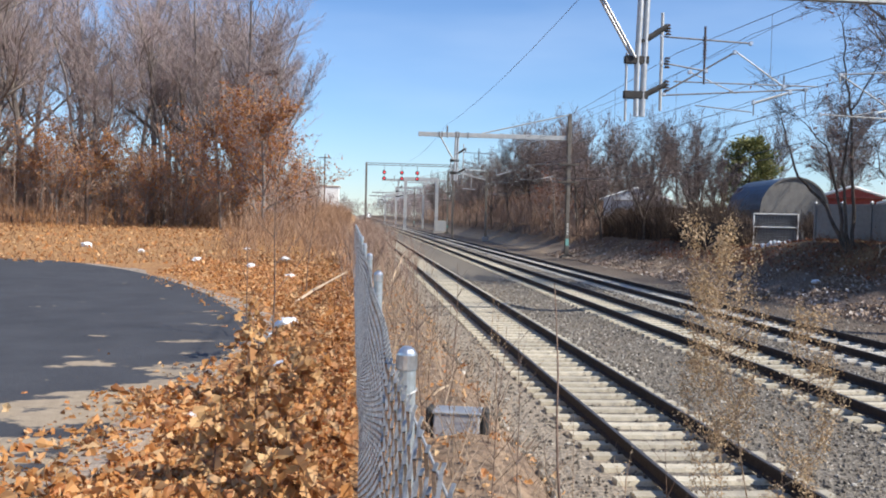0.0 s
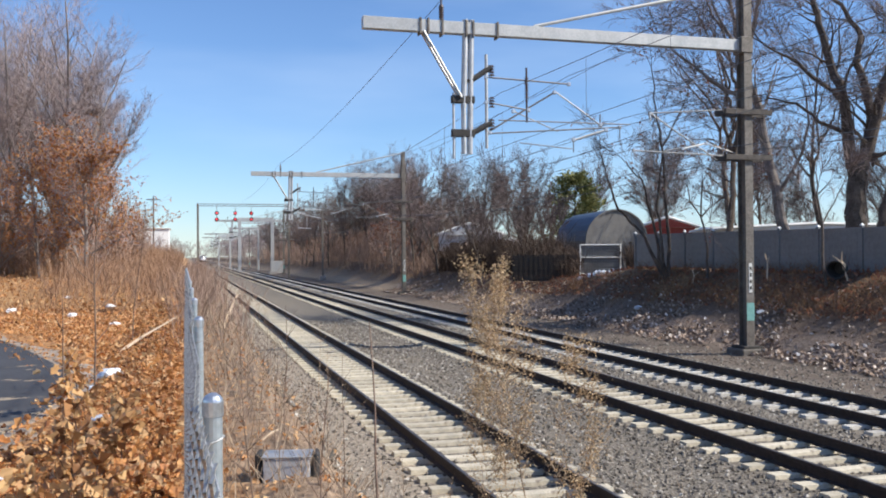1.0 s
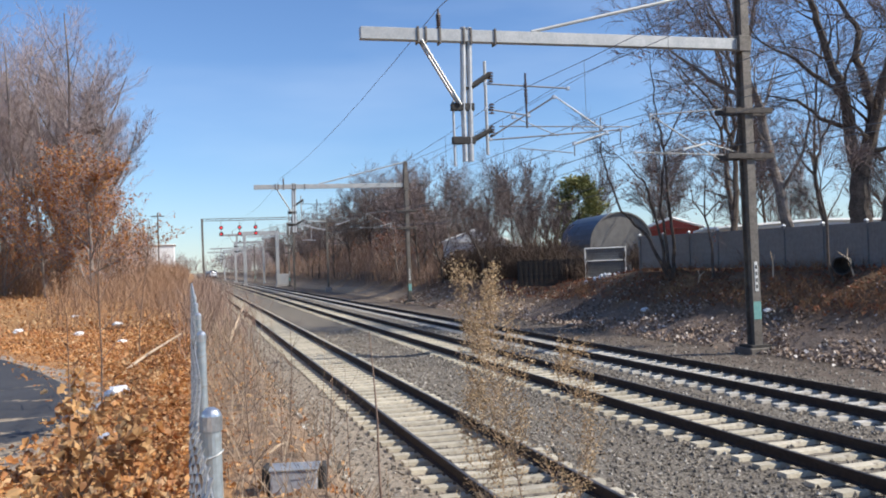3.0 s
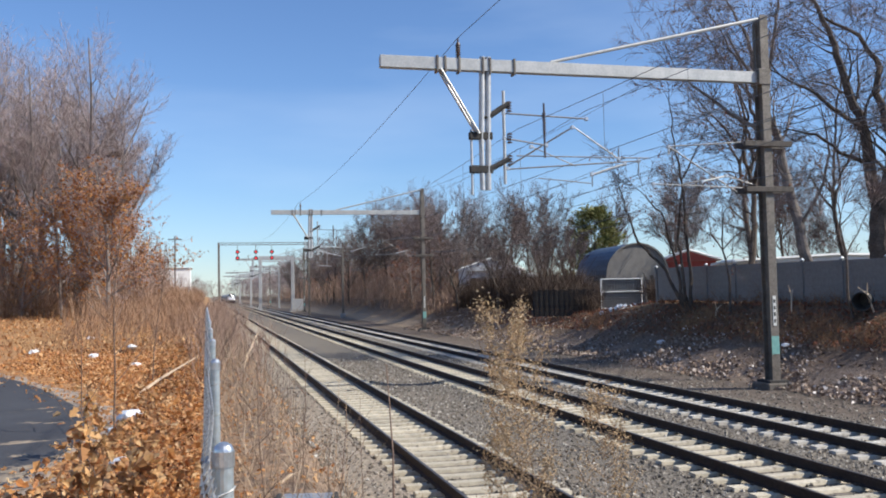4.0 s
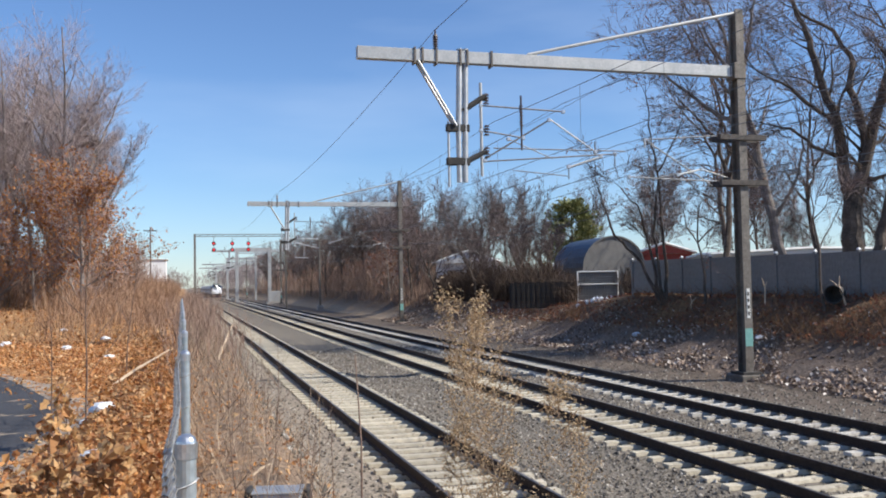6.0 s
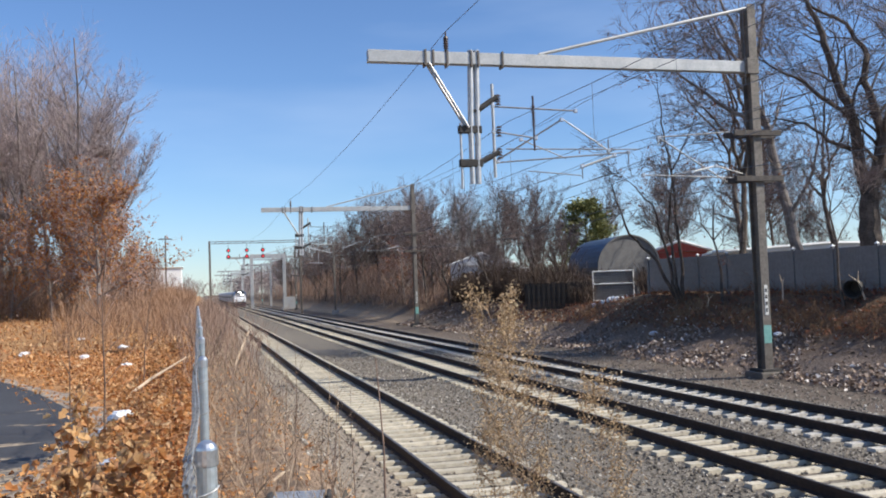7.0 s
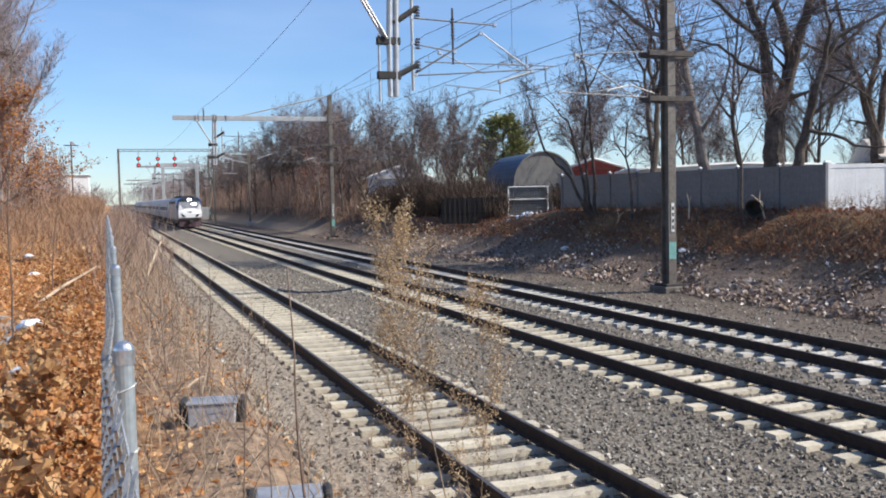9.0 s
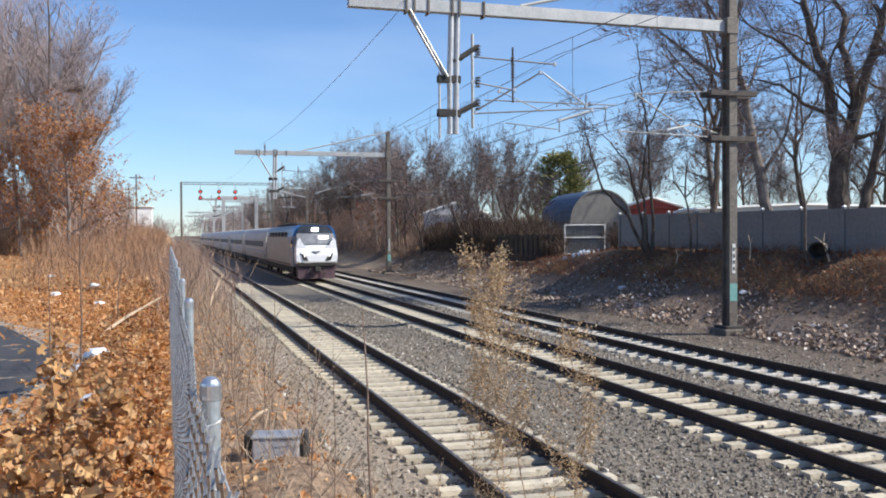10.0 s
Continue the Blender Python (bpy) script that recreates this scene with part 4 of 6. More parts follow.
def build_woods():
    kinds = [tree("tall bare grey-brown deciduous tree at the wood's edge", M_BARK, M_TWIG, group="wood's edge trees", height=18 + 1.3 * k, radius=0.21 + 0.02 * k, seed=20 + k, spread=0.85, first=0.3, limbs=15, twigs=4, twig_r=0.0115, flat=True, long=0.95) for k in range(5)]
    leafy = [tree("young oak with orange-brown dead leaves at the wood's edge", M_BARK, M_TWIG, M_LEAF_TREE, 0.24, 0.18, "leafy oaks", height=8.5 + k, radius=0.1, seed=40 + k, spread=1.0, first=0.06, limbs=15, twigs=2, twig_r=0.012, fine=3, flat=True, long=1.1) for k in range(3)]
    r = random.Random(3)
    for k in range(54):
        u = k / 54
        x = -10.5 - 56 * u + r.uniform(-1.5, 1.5)
        y = 64 + r.uniform(0, 34) + 6 * u
        f = place if k < 5 else again
        f(kinds[k % 5], x, y, r.uniform(0, 360), r.uniform(0.72, 1.02) + 0.28 * min(1, 2.5 * u))
    for k in range(40):
        u = k / 40
        x = -8.5 - 48 * u + r.uniform(-1, 1)
        y = 60.5 + r.uniform(0, 8) + 5 * u
        f = place if k < 3 else again
        f(leafy[k % 3], x, y, r.uniform(0, 360), r.uniform(0.45, 1.0))
    big = tree("oak with a full russet crown of dead leaves beside the wood", M_BARK, M_TWIG, M_LEAF_TREE, 0.24, 0.18, height=10.5, radius=0.16, seed=71, spread=1.0, first=0.15, limbs=17, twigs=4, flat=True, long=1.15)
    place(big, -9.6, 58.5, 40, 0.95)
    crown = tree("round-crowned bare tree at the end of the wood", M_BARK, M_TWIG, group="wood's edge trees", height=15, radius=0.24, seed=73, spread=1.0, first=0.15, limbs=24, twigs=5, fork=4, twig_r=0.0115, flat=True, long=1.15)
    for k, (x, y, size) in enumerate(((-11.2, 65, 1.0), (-16.5, 70, 1.05), (-22.5, 66, 1.0), (-30, 69, 1.15), (-13.5, 76, 1.1))):
        (again if k else place)(crown, x, y, 70 * k, size)
    near = tree("large bare dark tree with spreading limbs", M_BARK_DARK, M_TWIG_DARK, height=17, radius=0.3, seed=77, spread=0.8, first=0.25, limbs=14, twigs=4)
    place(near, -24.6, 46, 0, 1)
    nest = Soup()
    for k in range(220):
        a, b = r.uniform(0, 6.28), r.uniform(-0.5, 0.5)
        p = Vector((math.cos(a) * 0.4, math.sin(a) * 0.4, b * 0.7))
        nest.limb(p, p + Vector((r.uniform(-0.5, 0.5), r.uniform(-0.5, 0.5), r.uniform(-0.2, 0.2))), 0.018, 0.01, 3)
    n = tagged(nest.put("squirrel_nest", M_TWIG_DARK), "dark ball of leaves and twigs high in a bare tree", "nest")
    n.location = (-9.6, 60.0, 12.3)
    back = Soup()
    for k in range(15000):
        x, y = -7.5 - 62 * r.random() ** 1.1, 62 + r.uniform(0, 45)
        z = ground_z(x, y)
        h = r.uniform(0.8, 7.5) * r.random() ** 0.6
        p = Vector((x, y, z + h))
        back.ribbon((x, y, z), p, 0.014)
        for _ in range(3):
            q = Vector((x, y, z + h * r.uniform(0.3, 1)))
            back.ribbon(q, q + Vector((r.uniform(-1.1, 1.1), r.uniform(-1.1, 1.1), r.uniform(0.1, 1.0))), 0.012)
        if r.random() < 0.5:
            for _ in range(3):
                back.scrap(p + Vector((r.uniform(-0.5, 0.5), r.uniform(-0.5, 0.5), r.uniform(-1, 0))), (r.uniform(-1, 1), r.uniform(-1, 1), r.uniform(-1, 1)), 0.24, r.uniform(0, 6))
    tagged(back.put("woodland_undergrowth", M_BRUSH), "brown leafless undergrowth between the trunks", "undergrowth", kind="stuff")


def thicket(name, n, area, height, material, label, wide=0.5, seed=1, r0=0.008):
    """A thicket of thin forked stems over a stretch of ground."""
    r = random.Random(seed)
    s = Soup()
    for _ in range(n):
        x, y = area(r)
        # Strip left bare to fit the camera's view, so the yard gate shows.
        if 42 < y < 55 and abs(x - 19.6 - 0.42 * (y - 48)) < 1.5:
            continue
        z = ground_z(x, y) - 0.05
        h = height(x, y) * r.uniform(0.45, 1.1)
        d = Vector((r.uniform(-0.3, 0.3), r.uniform(-0.3, 0.3), 1))
        p = Vector((x, y, z))
        q = p + d * h * 0.55
        s.ribbon(p, q, r0 * 1.1)
        for _ in range(3):
            e = (d + Vector((r.uniform(-1, 1), r.uniform(-1, 1), r.uniform(0, 0.5))) * wide)
            b = q + e * h * r.uniform(0.2, 0.5)
            s.ribbon(q, b, r0 * 0.75)
            c = b + (e + Vector((r.uniform(-1, 1), r.uniform(-1, 1), 0)) * 0.5) * h * 0.18
            s.ribbon(b, c, r0 * 0.5)
            s.ribbon((q + b) / 2, (q + b) / 2 + Vector((r.uniform(-1, 1), r.uniform(-1, 1), 0.6)) * h * 0.18, r0 * 0.5)
    return tagged(s.put(name, material), label, "brush", kind="stuff")


def build_brush():
    thicket("fence_line_brush", 2600, lambda r: (-4.6 - 5 * r.random() ** 1.5, 34 + 90 * r.random()), lambda x, y: 0.95 + 0.7 * noise.noise(Vector((x * 0.3, y * 0.12, 2))) + 0.009 * y, M_VERGE, "brown leafless brush along the overgrown fence", seed=11, r0=0.012)
    thicket("wood_edge_brush", 1900, lambda r: (-8 - 50 * r.random(), 57.5 + 9 * r.random()), lambda x, y: max(0.3, 0.9 + 1.8 * noise.noise(Vector((x * 0.22, y * 0.3, 0)))), M_EDGE, "tan and russet shrubs along the wood's foot", seed=17, r0=0.016)
    thicket("fence_line_brush", 900, lambda r: (-3.9 + r.uniform(-0.3, 1.4), 16 + 70 * r.random()), lambda x, y: 1.3, M_BRUSH, "tan leafless brush between fence and track", seed=12, r0=0.006)
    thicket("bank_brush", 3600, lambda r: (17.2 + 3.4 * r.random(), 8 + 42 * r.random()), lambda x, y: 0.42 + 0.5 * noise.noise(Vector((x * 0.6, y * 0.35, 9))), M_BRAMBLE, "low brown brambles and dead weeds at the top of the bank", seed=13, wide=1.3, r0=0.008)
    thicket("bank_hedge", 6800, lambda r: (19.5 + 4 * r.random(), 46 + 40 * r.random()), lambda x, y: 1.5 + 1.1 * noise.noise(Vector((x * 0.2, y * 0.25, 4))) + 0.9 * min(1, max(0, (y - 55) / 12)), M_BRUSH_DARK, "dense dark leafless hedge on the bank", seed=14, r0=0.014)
    thicket("far_bank_brush", 7000, lambda r: (17.5 + 14 * r.random(), 84 + 220 * r.random() ** 1.4), lambda x, y: (3.0 + 0.28 * (x - 17)) * (0.45 if y < 104 else 1), M_BRUSH, "brown leafless scrub on the far bank", seed=15, r0=0.024)
    thicket("far_left_scrub", 1500, lambda r: (-5 - 12 * r.random(), 120 + 260 * r.random()), lambda x, y: 3.2, M_BRUSH, "brown scrub beside the far tracks", seed=16, r0=0.022)


def build_right_trees():
    oak = limbed_tree("big bare shade tree with heavy crooked limbs behind the vinyl fence", (
        (0.62, 0.46, ((-0.2, -0.5), (-0.2, 1.5), (-0.2, 3.4), (-0.05, 4.2))),
        (0.34, 0.09, ((-0.2, 3.7), (-0.5, 6.0), (-0.7, 7.8), (-1.3, 9.7), (-1.7, 11.6), (-2.3, 13.3), (-2.8, 14.5))),
        (0.14, 0.05, ((-0.7, 7.8), (-1.6, 8.4), (-2.5, 9.3), (-4.0, 10.3))),
        (0.33, 0.07, ((0.0, 3.9), (0.5, 6.7), (0.3, 8.0), (-0.1, 9.3), (0.1, 10.6), (-0.7, 12.3), (-2.1, 13.3))),
        (0.36, 0.10, ((0.1, 3.9), (0.9, 7.7), (1.4, 9.4), (1.9, 11.7), (2.5, 14.1))),
        (0.13, 0.04, ((-0.5, 6.0), (-1.7, 6.6), (-2.6, 7.5), (-3.8, 7.9))),
        (0.16, 0.05, ((1.2, 8.6), (2.4, 9.6), (3.9, 10.4), (5.2, 11.6)))), 101, M_BARK_DARK, M_TWIG_DARK, 2.6, 0.48, 5.2)
    place(oak, 25.4, 34.2, -40, 1)
    leaning = limbed_tree("leaning bare tree with a broken stub behind the vinyl fence", (
        (0.30, 0.16, ((-0.25, -0.5), (-0.1, 1.6), (0.3, 3.3), (0.6, 4.7), (1.0, 6.1))),
        (0.16, 0.05, ((1.0, 6.1), (1.5, 7.1), (2.2, 7.5), (3.2, 8.0))),
        (0.10, 0.07, ((0.4, 3.7), (1.7, 4.9))),
        (0.11, 0.04, ((0.5, 3.4), (1.3, 3.0), (2.1, 2.5), (3.2, 2.4))),
        (0.08, 0.03, ((0.7, 5.6), (1.9, 5.1), (3.2, 4.1))),
        (0.12, 0.05, ((1.0, 6.1), (1.2, 7.5), (0.8, 9.4)))), 102, M_BARK_DARK, M_TWIG_DARK, 1.5, 0.3, 3.6)
    place(leaning, 24.1, 31.4, -41, 1)
    bowed = limbed_tree("bare tree bowed over the fence, with a wide crooked crown", (
        (0.34, 0.22, ((-0.5, -0.5), (-0.7, 1.7), (-1.0, 3.3), (-1.4, 5.2), (-1.7, 6.9), (-1.9, 8.0))),
        (0.20, 0.06, ((-1.9, 8.0), (-2.7, 10.5), (-3.9, 12.9))),
        (0.15, 0.05, ((-1.9, 8.0), (-3.3, 8.6), (-5.1, 10.2), (-6.4, 11.5))),
        (0.13, 0.05, ((-2.7, 10.5), (-3.1, 13.0), (-4.1, 15.1))),
        (0.14, 0.05, ((-2.3, 9.5), (-1.8, 12.6), (-1.5, 15.0))),
        (0.12, 0.04, ((-1.0, 3.3), (0.1, 5.4), (0.4, 6.7), (0.2, 8.3)))), 103, M_BARK, M_TWIG_DARK, 2.7, 0.56, 5.0)
    place(bowed, 23.6, 36.0, -37, 1)
    slim = limbed_tree("slim dark tree with a few russet leaves behind the vinyl fence", (
        (0.24, 0.15, ((-0.4, -0.5), (-0.4, 1.9), (-0.2, 3.8), (-0.2, 5.5))),
        (0.12, 0.04, ((-0.2, 5.5), (-0.6, 7.6), (-1.7, 9.1), (-2.7, 10.4))),
        (0.13, 0.04, ((-0.2, 5.5), (0.2, 7.8), (-0.5, 11.6), (-1.5, 14.0), (-2.2, 15.3))),
        (0.09, 0.03, ((-0.6, 7.6), (-0.3, 9.3), (-1.0, 11.6)))), 104, M_BARK_DARK, M_TWIG_DARK, 2.2, 0.5, 3.5, M_LEAF_RED, 0.05)
    place(slim, 22.6, 39.5, -34, 1)
    again(oak, 34.5, 37.5, 150, 0.8)
    again(slim, 26.2, 44.5, 10, 1.0)
    again(slim, 30.0, 42.5, 100, 0.85)
    again(bowed, 31.0, 31.5, 160, 0.85)
    stems = limbed_tree("many-stemmed bare tree leaning out from the bank", (
        (0.12, 0.03, ((0.0, -0.3), (-1.0, 1.9), (-2.3, 3.3), (-2.9, 5.0), (-3.2, 6.2))),
        (0.11, 0.03, ((-0.1, -0.2), (-0.6, 2.7), (-1.1, 4.7), (-1.9, 5.6))),
        (0.11, 0.03, ((0.2, -0.3), (0.1, 2.4), (0.0, 4.6), (-0.2, 6.6), (-0.4, 8.3), (-0.6, 10.3))),
        (0.10, 0.03, ((0.05, -0.2), (-0.4, 3.2), (-0.1, 6.3), (1.0, 8.5)))), 105, M_BARK_DARK, M_TWIG_DARK, 1.25, 0.4, 2.2, M_LEAF_RED, 0.1, "bank saplings")
    place(stems, 18.8, 39.9, -30, 1, 0.2)
    sapling = limbed_tree("slim bare sapling on the bank with russet leaves", (
        (0.085, 0.03, ((0.0, -0.3), (0.0, 1.7), (-0.2, 2.7), (-0.1, 4.3))),
        (0.04, 0.018, ((-0.1, 2.5), (-0.7, 3.5), (-0.9, 4.6))),
        (0.04, 0.018, ((-0.1, 2.5), (0.6, 3.5), (1.4, 3.9)))), 106, M_BARK_DARK, M_TWIG_DARK, 0.95, 0.6, 1.8, M_LEAF_RED, 0.14, "bank saplings")
    place(sapling, 18.8, 36.3, -32, 1, 0.2)
    bare = limbed_tree("slim bare dark sapling on the bank", (
        (0.075, 0.025, ((0.0, -0.3), (-0.1, 1.7), (-0.2, 2.9), (-0.3, 4.2))),
        (0.035, 0.015, ((-0.1, 2.5), (0.5, 3.5))),
        (0.035, 0.015, ((-0.1, 2.1), (-0.8, 3.2)))), 107, M_BARK_DARK, M_TWIG_DARK, 0.8, 0.55, 1.9, group="bank saplings")
    place(bare, 18.8, 28.3, -38, 1)
    shrub = tree("bare twiggy shrub-tree at the edge of the bank", M_BARK_DARK, M_TWIG_DARK, group="bank scrub trees", height=8, radius=0.12, seed=106, spread=1.0, first=0.1, limbs=14, twigs=4, fork=3, flat=True, twig_r=0.014)
    tall = tree("bare grey-brown tree on the far bank", M_BARK_DARK, M_TWIG_DARK, group="far bank trees", height=12, radius=0.16, seed=107, spread=0.7, first=0.2, limbs=14, twigs=4, twig_r=0.018, flat=True, long=1.1)
    rust = tree("scrub oak with rust-brown leaves on the far bank", M_BARK, M_TWIG, M_LEAF_RED, 0.4, 0.25, "far bank trees", height=8, radius=0.1, seed=108, spread=0.9, first=0.1, limbs=12, twigs=3, fine=2)
    light = tree("distant bare grey-brown tree beside the line", M_BARK, M_TWIG, group="distant trees", height=12, radius=0.16, seed=117, spread=0.9, first=0.12, limbs=13, twigs=3, twig_r=0.05, fine=2, flat=True)
    r = random.Random(8)
    place(light, 27, 118, 0, 0.95)
    place(shrub, 21.5, 66, 0, 1)
    for x, y, k in ((19.6, 72, 0.95), (29.0, 80, 1.1), (20.5, 95, 1.15), (28, 84, 1.0), (26, 72, 1.0), (18.8, 82, 1.0), (23, 70, 0.9), (22.4, 80, 0.75), (23.6, 85, 0.7), (21.6, 75, 0.7)):
        again(shrub, x, y, r.uniform(0, 360), k)
    place(tall, 19.0, 92, 0, 0.9)
    for k in range(14):
        again(tall, 20 + r.uniform(0, 14), 92 + 5 * k, r.uniform(0, 360), r.uniform(0.9, 1.2))
    for k in range(18):
        again(light, 17 + r.uniform(0, 12), 370 + 15 * k, r.uniform(0, 360), r.uniform(0.9, 1.25))
    for k in range(34):
        again(light, -75 + 4.2 * k + r.uniform(-2, 2), 660 + r.uniform(0, 40), r.uniform(0, 360), 1.0 + 0.012 * k + r.uniform(-0.2, 0.2))
    for k in range(30):
        y = 96 + 9 * k + r.uniform(-4, 4)
        again(tall if k < 8 else light, 18.5 + r.uniform(0, 10) + 0.02 * y, y, r.uniform(0, 360), r.uniform(0.6, 1.0))
    for k in range(30):
        y = 135 + 9.5 * k
        again(tall if k < 12 else light, 17.0 + r.uniform(0, 3.5) - 0.004 * (y - 135), y, r.uniform(0, 360), r.uniform(0.75, 1.05))
    place(rust, 18.5, 100, 0, 1)
    for k in range(13):
        y = 98 + 12 * k + r.uniform(-4, 4)
        again(rust, 17.8 + r.uniform(0, 4), y, r.uniform(0, 360), r.uniform(0.6, 1.0))
    for x, y, k in ((30, 110, 1.0), (36, 104, 1.05), (42, 98, 1.0), (44, 86, 1.1), (40, 78, 0.95), (47, 72, 1.1), (50, 60, 1.2), (38, 62, 1.0), (44, 52, 1.1)):
        again(tall, x, y, r.uniform(0, 360), k)
    for k in range(11):
        again(tall, 52 + 2.2 * k + r.uniform(-2, 2), 78 - 5.2 * k + r.uniform(-3, 3), r.uniform(0, 360), r.uniform(0.5, 0.8))
    for k in range(16):
        again(light, -8 - r.uniform(0, 14), 150 + 16 * k, r.uniform(0, 360), r.uniform(0.35, 0.65))


def build_pine():
    t = tagged(new("pine_tree"), "green pine tree standing among the houses", "tree")
    wood, s = Soup(), Soup()
    wood.limb((0, 0, -0.3), (0, 0, 7.5), 0.16, 0.04, 8)
    r = random.Random(12)
    for k in range(95):
        u = k / 95
        z = 1.2 + 6.9 * u
        a = r.uniform(0, 6.28)
        L = (2.9 - 1.9 * u ** 1.5) * r.uniform(0.6, 1.1)
        tip = Vector((math.cos(a) * L, math.sin(a) * L, z + 0.5 * L))
        base = Vector((0, 0, z))
        wood.limb(base, tip, 0.03, 0.01, 4)
        for _ in range(55):
            p = base.lerp(tip, r.uniform(0.35, 1.05)) + Vector((r.uniform(-0.4, 0.4), r.uniform(-0.4, 0.4), r.uniform(-0.25, 0.35)))
            s.scrap(p, (math.cos(a) + r.uniform(-0.8, 0.8), math.sin(a) + r.uniform(-0.8, 0.8), r.uniform(0, 1.2)), r.uniform(0.22, 0.4), r.uniform(0, 6))
    wood.put("trunk", M_BARK_DARK, t)
    tagged(s.put("foliage", M_PINE, t, "dense green needle clumps"), kind="stuff")
    t.location = (36.9, 91.2, ground_z(36.9, 91.2))
    t.scale = (1.25, 1.25, 1.16)


# ---- buildings and yards ----
def vinyl_fence():
    def run(a, b, label, vinyl):
        t = tagged(new("vinyl_fence"), label, "fence", "white vinyl fences")
        a, b = Vector(a), Vector(b)
        n = max(1, round((b - a).length / 2.4))
        way = (b - a) / n
        turn = math.degrees(math.atan2(way.y, way.x))
        for k in range(n + 1):
            p = a + way * k
            z = p.z
            post = part("post", block(-0.065, 0.065, -0.065, 0.065, -0.6, 1.78, 0.006), vinyl, t)
            post.matrix_basis = pose(p.x, p.y, z, 0, 0, turn)
            cap = bmesh.new()
            bmesh.ops.create_cone(cap, cap_ends=True, segments=4, radius1=0.11, radius2=0.0, depth=0.09)
            bmesh.ops.rotate(cap, verts=cap.verts, matrix=Matrix.Rotation(radians(45), 3, "Z"))
            bmesh.ops.translate(cap, vec=(0, 0, 1.83), verts=cap.verts)
            part("post_cap", cap, M_WHITE, post, "white pointed cap")
            if k < n:
                L = way.xy.length
                ob = part("panel", block(0.065, L - 0.065, -0.006, 0.006, 0.14, 1.58), vinyl, t)
                ob.matrix_basis = pose(p.x, p.y, z, 0, 0, turn)
                for j in range(14):
                    u0, u1 = 0.07 + (L - 0.14) * j / 14, 0.07 + (L - 0.14) * (j + 1) / 14
                    part("board", block(u0, u1 - 0.008, -0.014, 0.014, 0.145, 1.575), vinyl, ob)
                for z0, z1 in ((0.02, 0.14), (1.58, 1.72)):
                    rail = part("rail", block(0.065, L - 0.065, -0.03, 0.03, z0, z1, 0.005), vinyl, ob)
        return t

    # Shade is put into the bank run's colour; the corner run stays white.
    run((20.8, 26.3, 2.3), (19.65, 44.6, 2.42), "privacy fence along the bank, white vinyl greyed for shade, white caps", M_VINYL_SHADED)
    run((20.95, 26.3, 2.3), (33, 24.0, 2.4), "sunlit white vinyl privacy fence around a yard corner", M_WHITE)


def house(x, y, w, d, h, roof, wall_mat, roof_mat, label, turn=0, windows=True):
    t = tagged(new("house"), label, "house")
    part("wall", block(-w / 2, w / 2, -d / 2, d / 2, -1.5, h), wall_mat, t)
    part("roof", prism([(-w / 2 - 0.4, h), (w / 2 + 0.4, h), (w / 2 + 0.4, h + 0.12), (0, h + roof), (-w / 2 - 0.4, h + 0.12)], -d / 2 - 0.3, d / 2 + 0.3), roof_mat, t)
    part("gable", prism([(-w / 2 - 0.2, h + 0.02), (w / 2 + 0.2, h + 0.02), (0, h + roof - 0.08)], -d / 2 - 0.32, -d / 2 - 0.29), wall_mat, t)
    for s in (-1, 1):
        part("eave_trim", pipe((s * (w / 2 + 0.4), -d / 2 - 0.33, h + 0.06), (0, -d / 2 - 0.33, h + roof - 0.04), 0.11, n=4), M_WHITE, t)
    if windows:
        for wx in (-w / 4, w / 4):
            f = part("window", block(wx - 0.55, wx + 0.55, -d / 2 - 0.06, -d / 2 + 0.02, h * 0.35, h * 0.8), M_WHITE, t)
            part("pane", block(wx - 0.46, wx + 0.46, -d / 2 - 0.075, -d / 2 - 0.055, h * 0.35 + 0.09, h * 0.8 - 0.09), M_GLASS, f)
        for wy in (-d / 4, d / 4):
            f = part("window", block(-w / 2 - 0.06, -w / 2 + 0.02, wy - 0.55, wy + 0.55, h * 0.35, h * 0.8), M_WHITE, t)
            part("pane", block(-w / 2 - 0.075, -w / 2 - 0.055, wy - 0.46, wy + 0.46, h * 0.35 + 0.09, h * 0.8 - 0.09), M_GLASS, f)
    t.matrix_basis = pose(x, y, ground_z(x, y), 0, 0, turn)
    return t


def barn():
    t = tagged(new("quonset_barn"), "arched metal storage barn with blue-grey roof and grey end wall", "barn")
    n, R, L = 18, 2.6, 9.0

    def arc(r):
        return [(r * math.cos(math.pi * k / n), 1.3 + r * 1.0 * math.sin(math.pi * k / n)) for k in range(n + 1)]

    out, inner = arc(R), arc(R - 0.1)
    part("roof", prism(out + inner[::-1], 0, L), M_BARN, t, "curved blue-grey sheet roof")
    for s in (-1, 1):
        part("side_wall", block(s * R - 0.06, s * R + 0.06, 0, L, -1.2, 1.35), M_BARN_END, t)
    part("end_wall", prism([(-R + 0.05, -1.2), (R - 0.05, -1.2)] + arc(R - 0.05), 0.05, 0.15), M_BARN_END, t, "grey ribbed end wall")
    part("end_wall", prism([(-R + 0.05, -1.2), (R - 0.05, -1.2)] + arc(R - 0.05), L - 0.15, L - 0.05), M_BARN_END, t)
    for k in range(9):
        part("rib", block(-R + 0.3 + k * 0.58, -R + 0.36 + k * 0.58, 0.02, 0.05, -1.2, 1.3), M_BARN_END, t)
    part("rib", prism([(x * 1.02, z * 1.005) for x, z in out] + inner[::-1], -0.08, 0.06), M_BARN_END, t)
    t.matrix_basis = pose(30.0, 67.5, 2.85, 0, 0, -7)
    return t


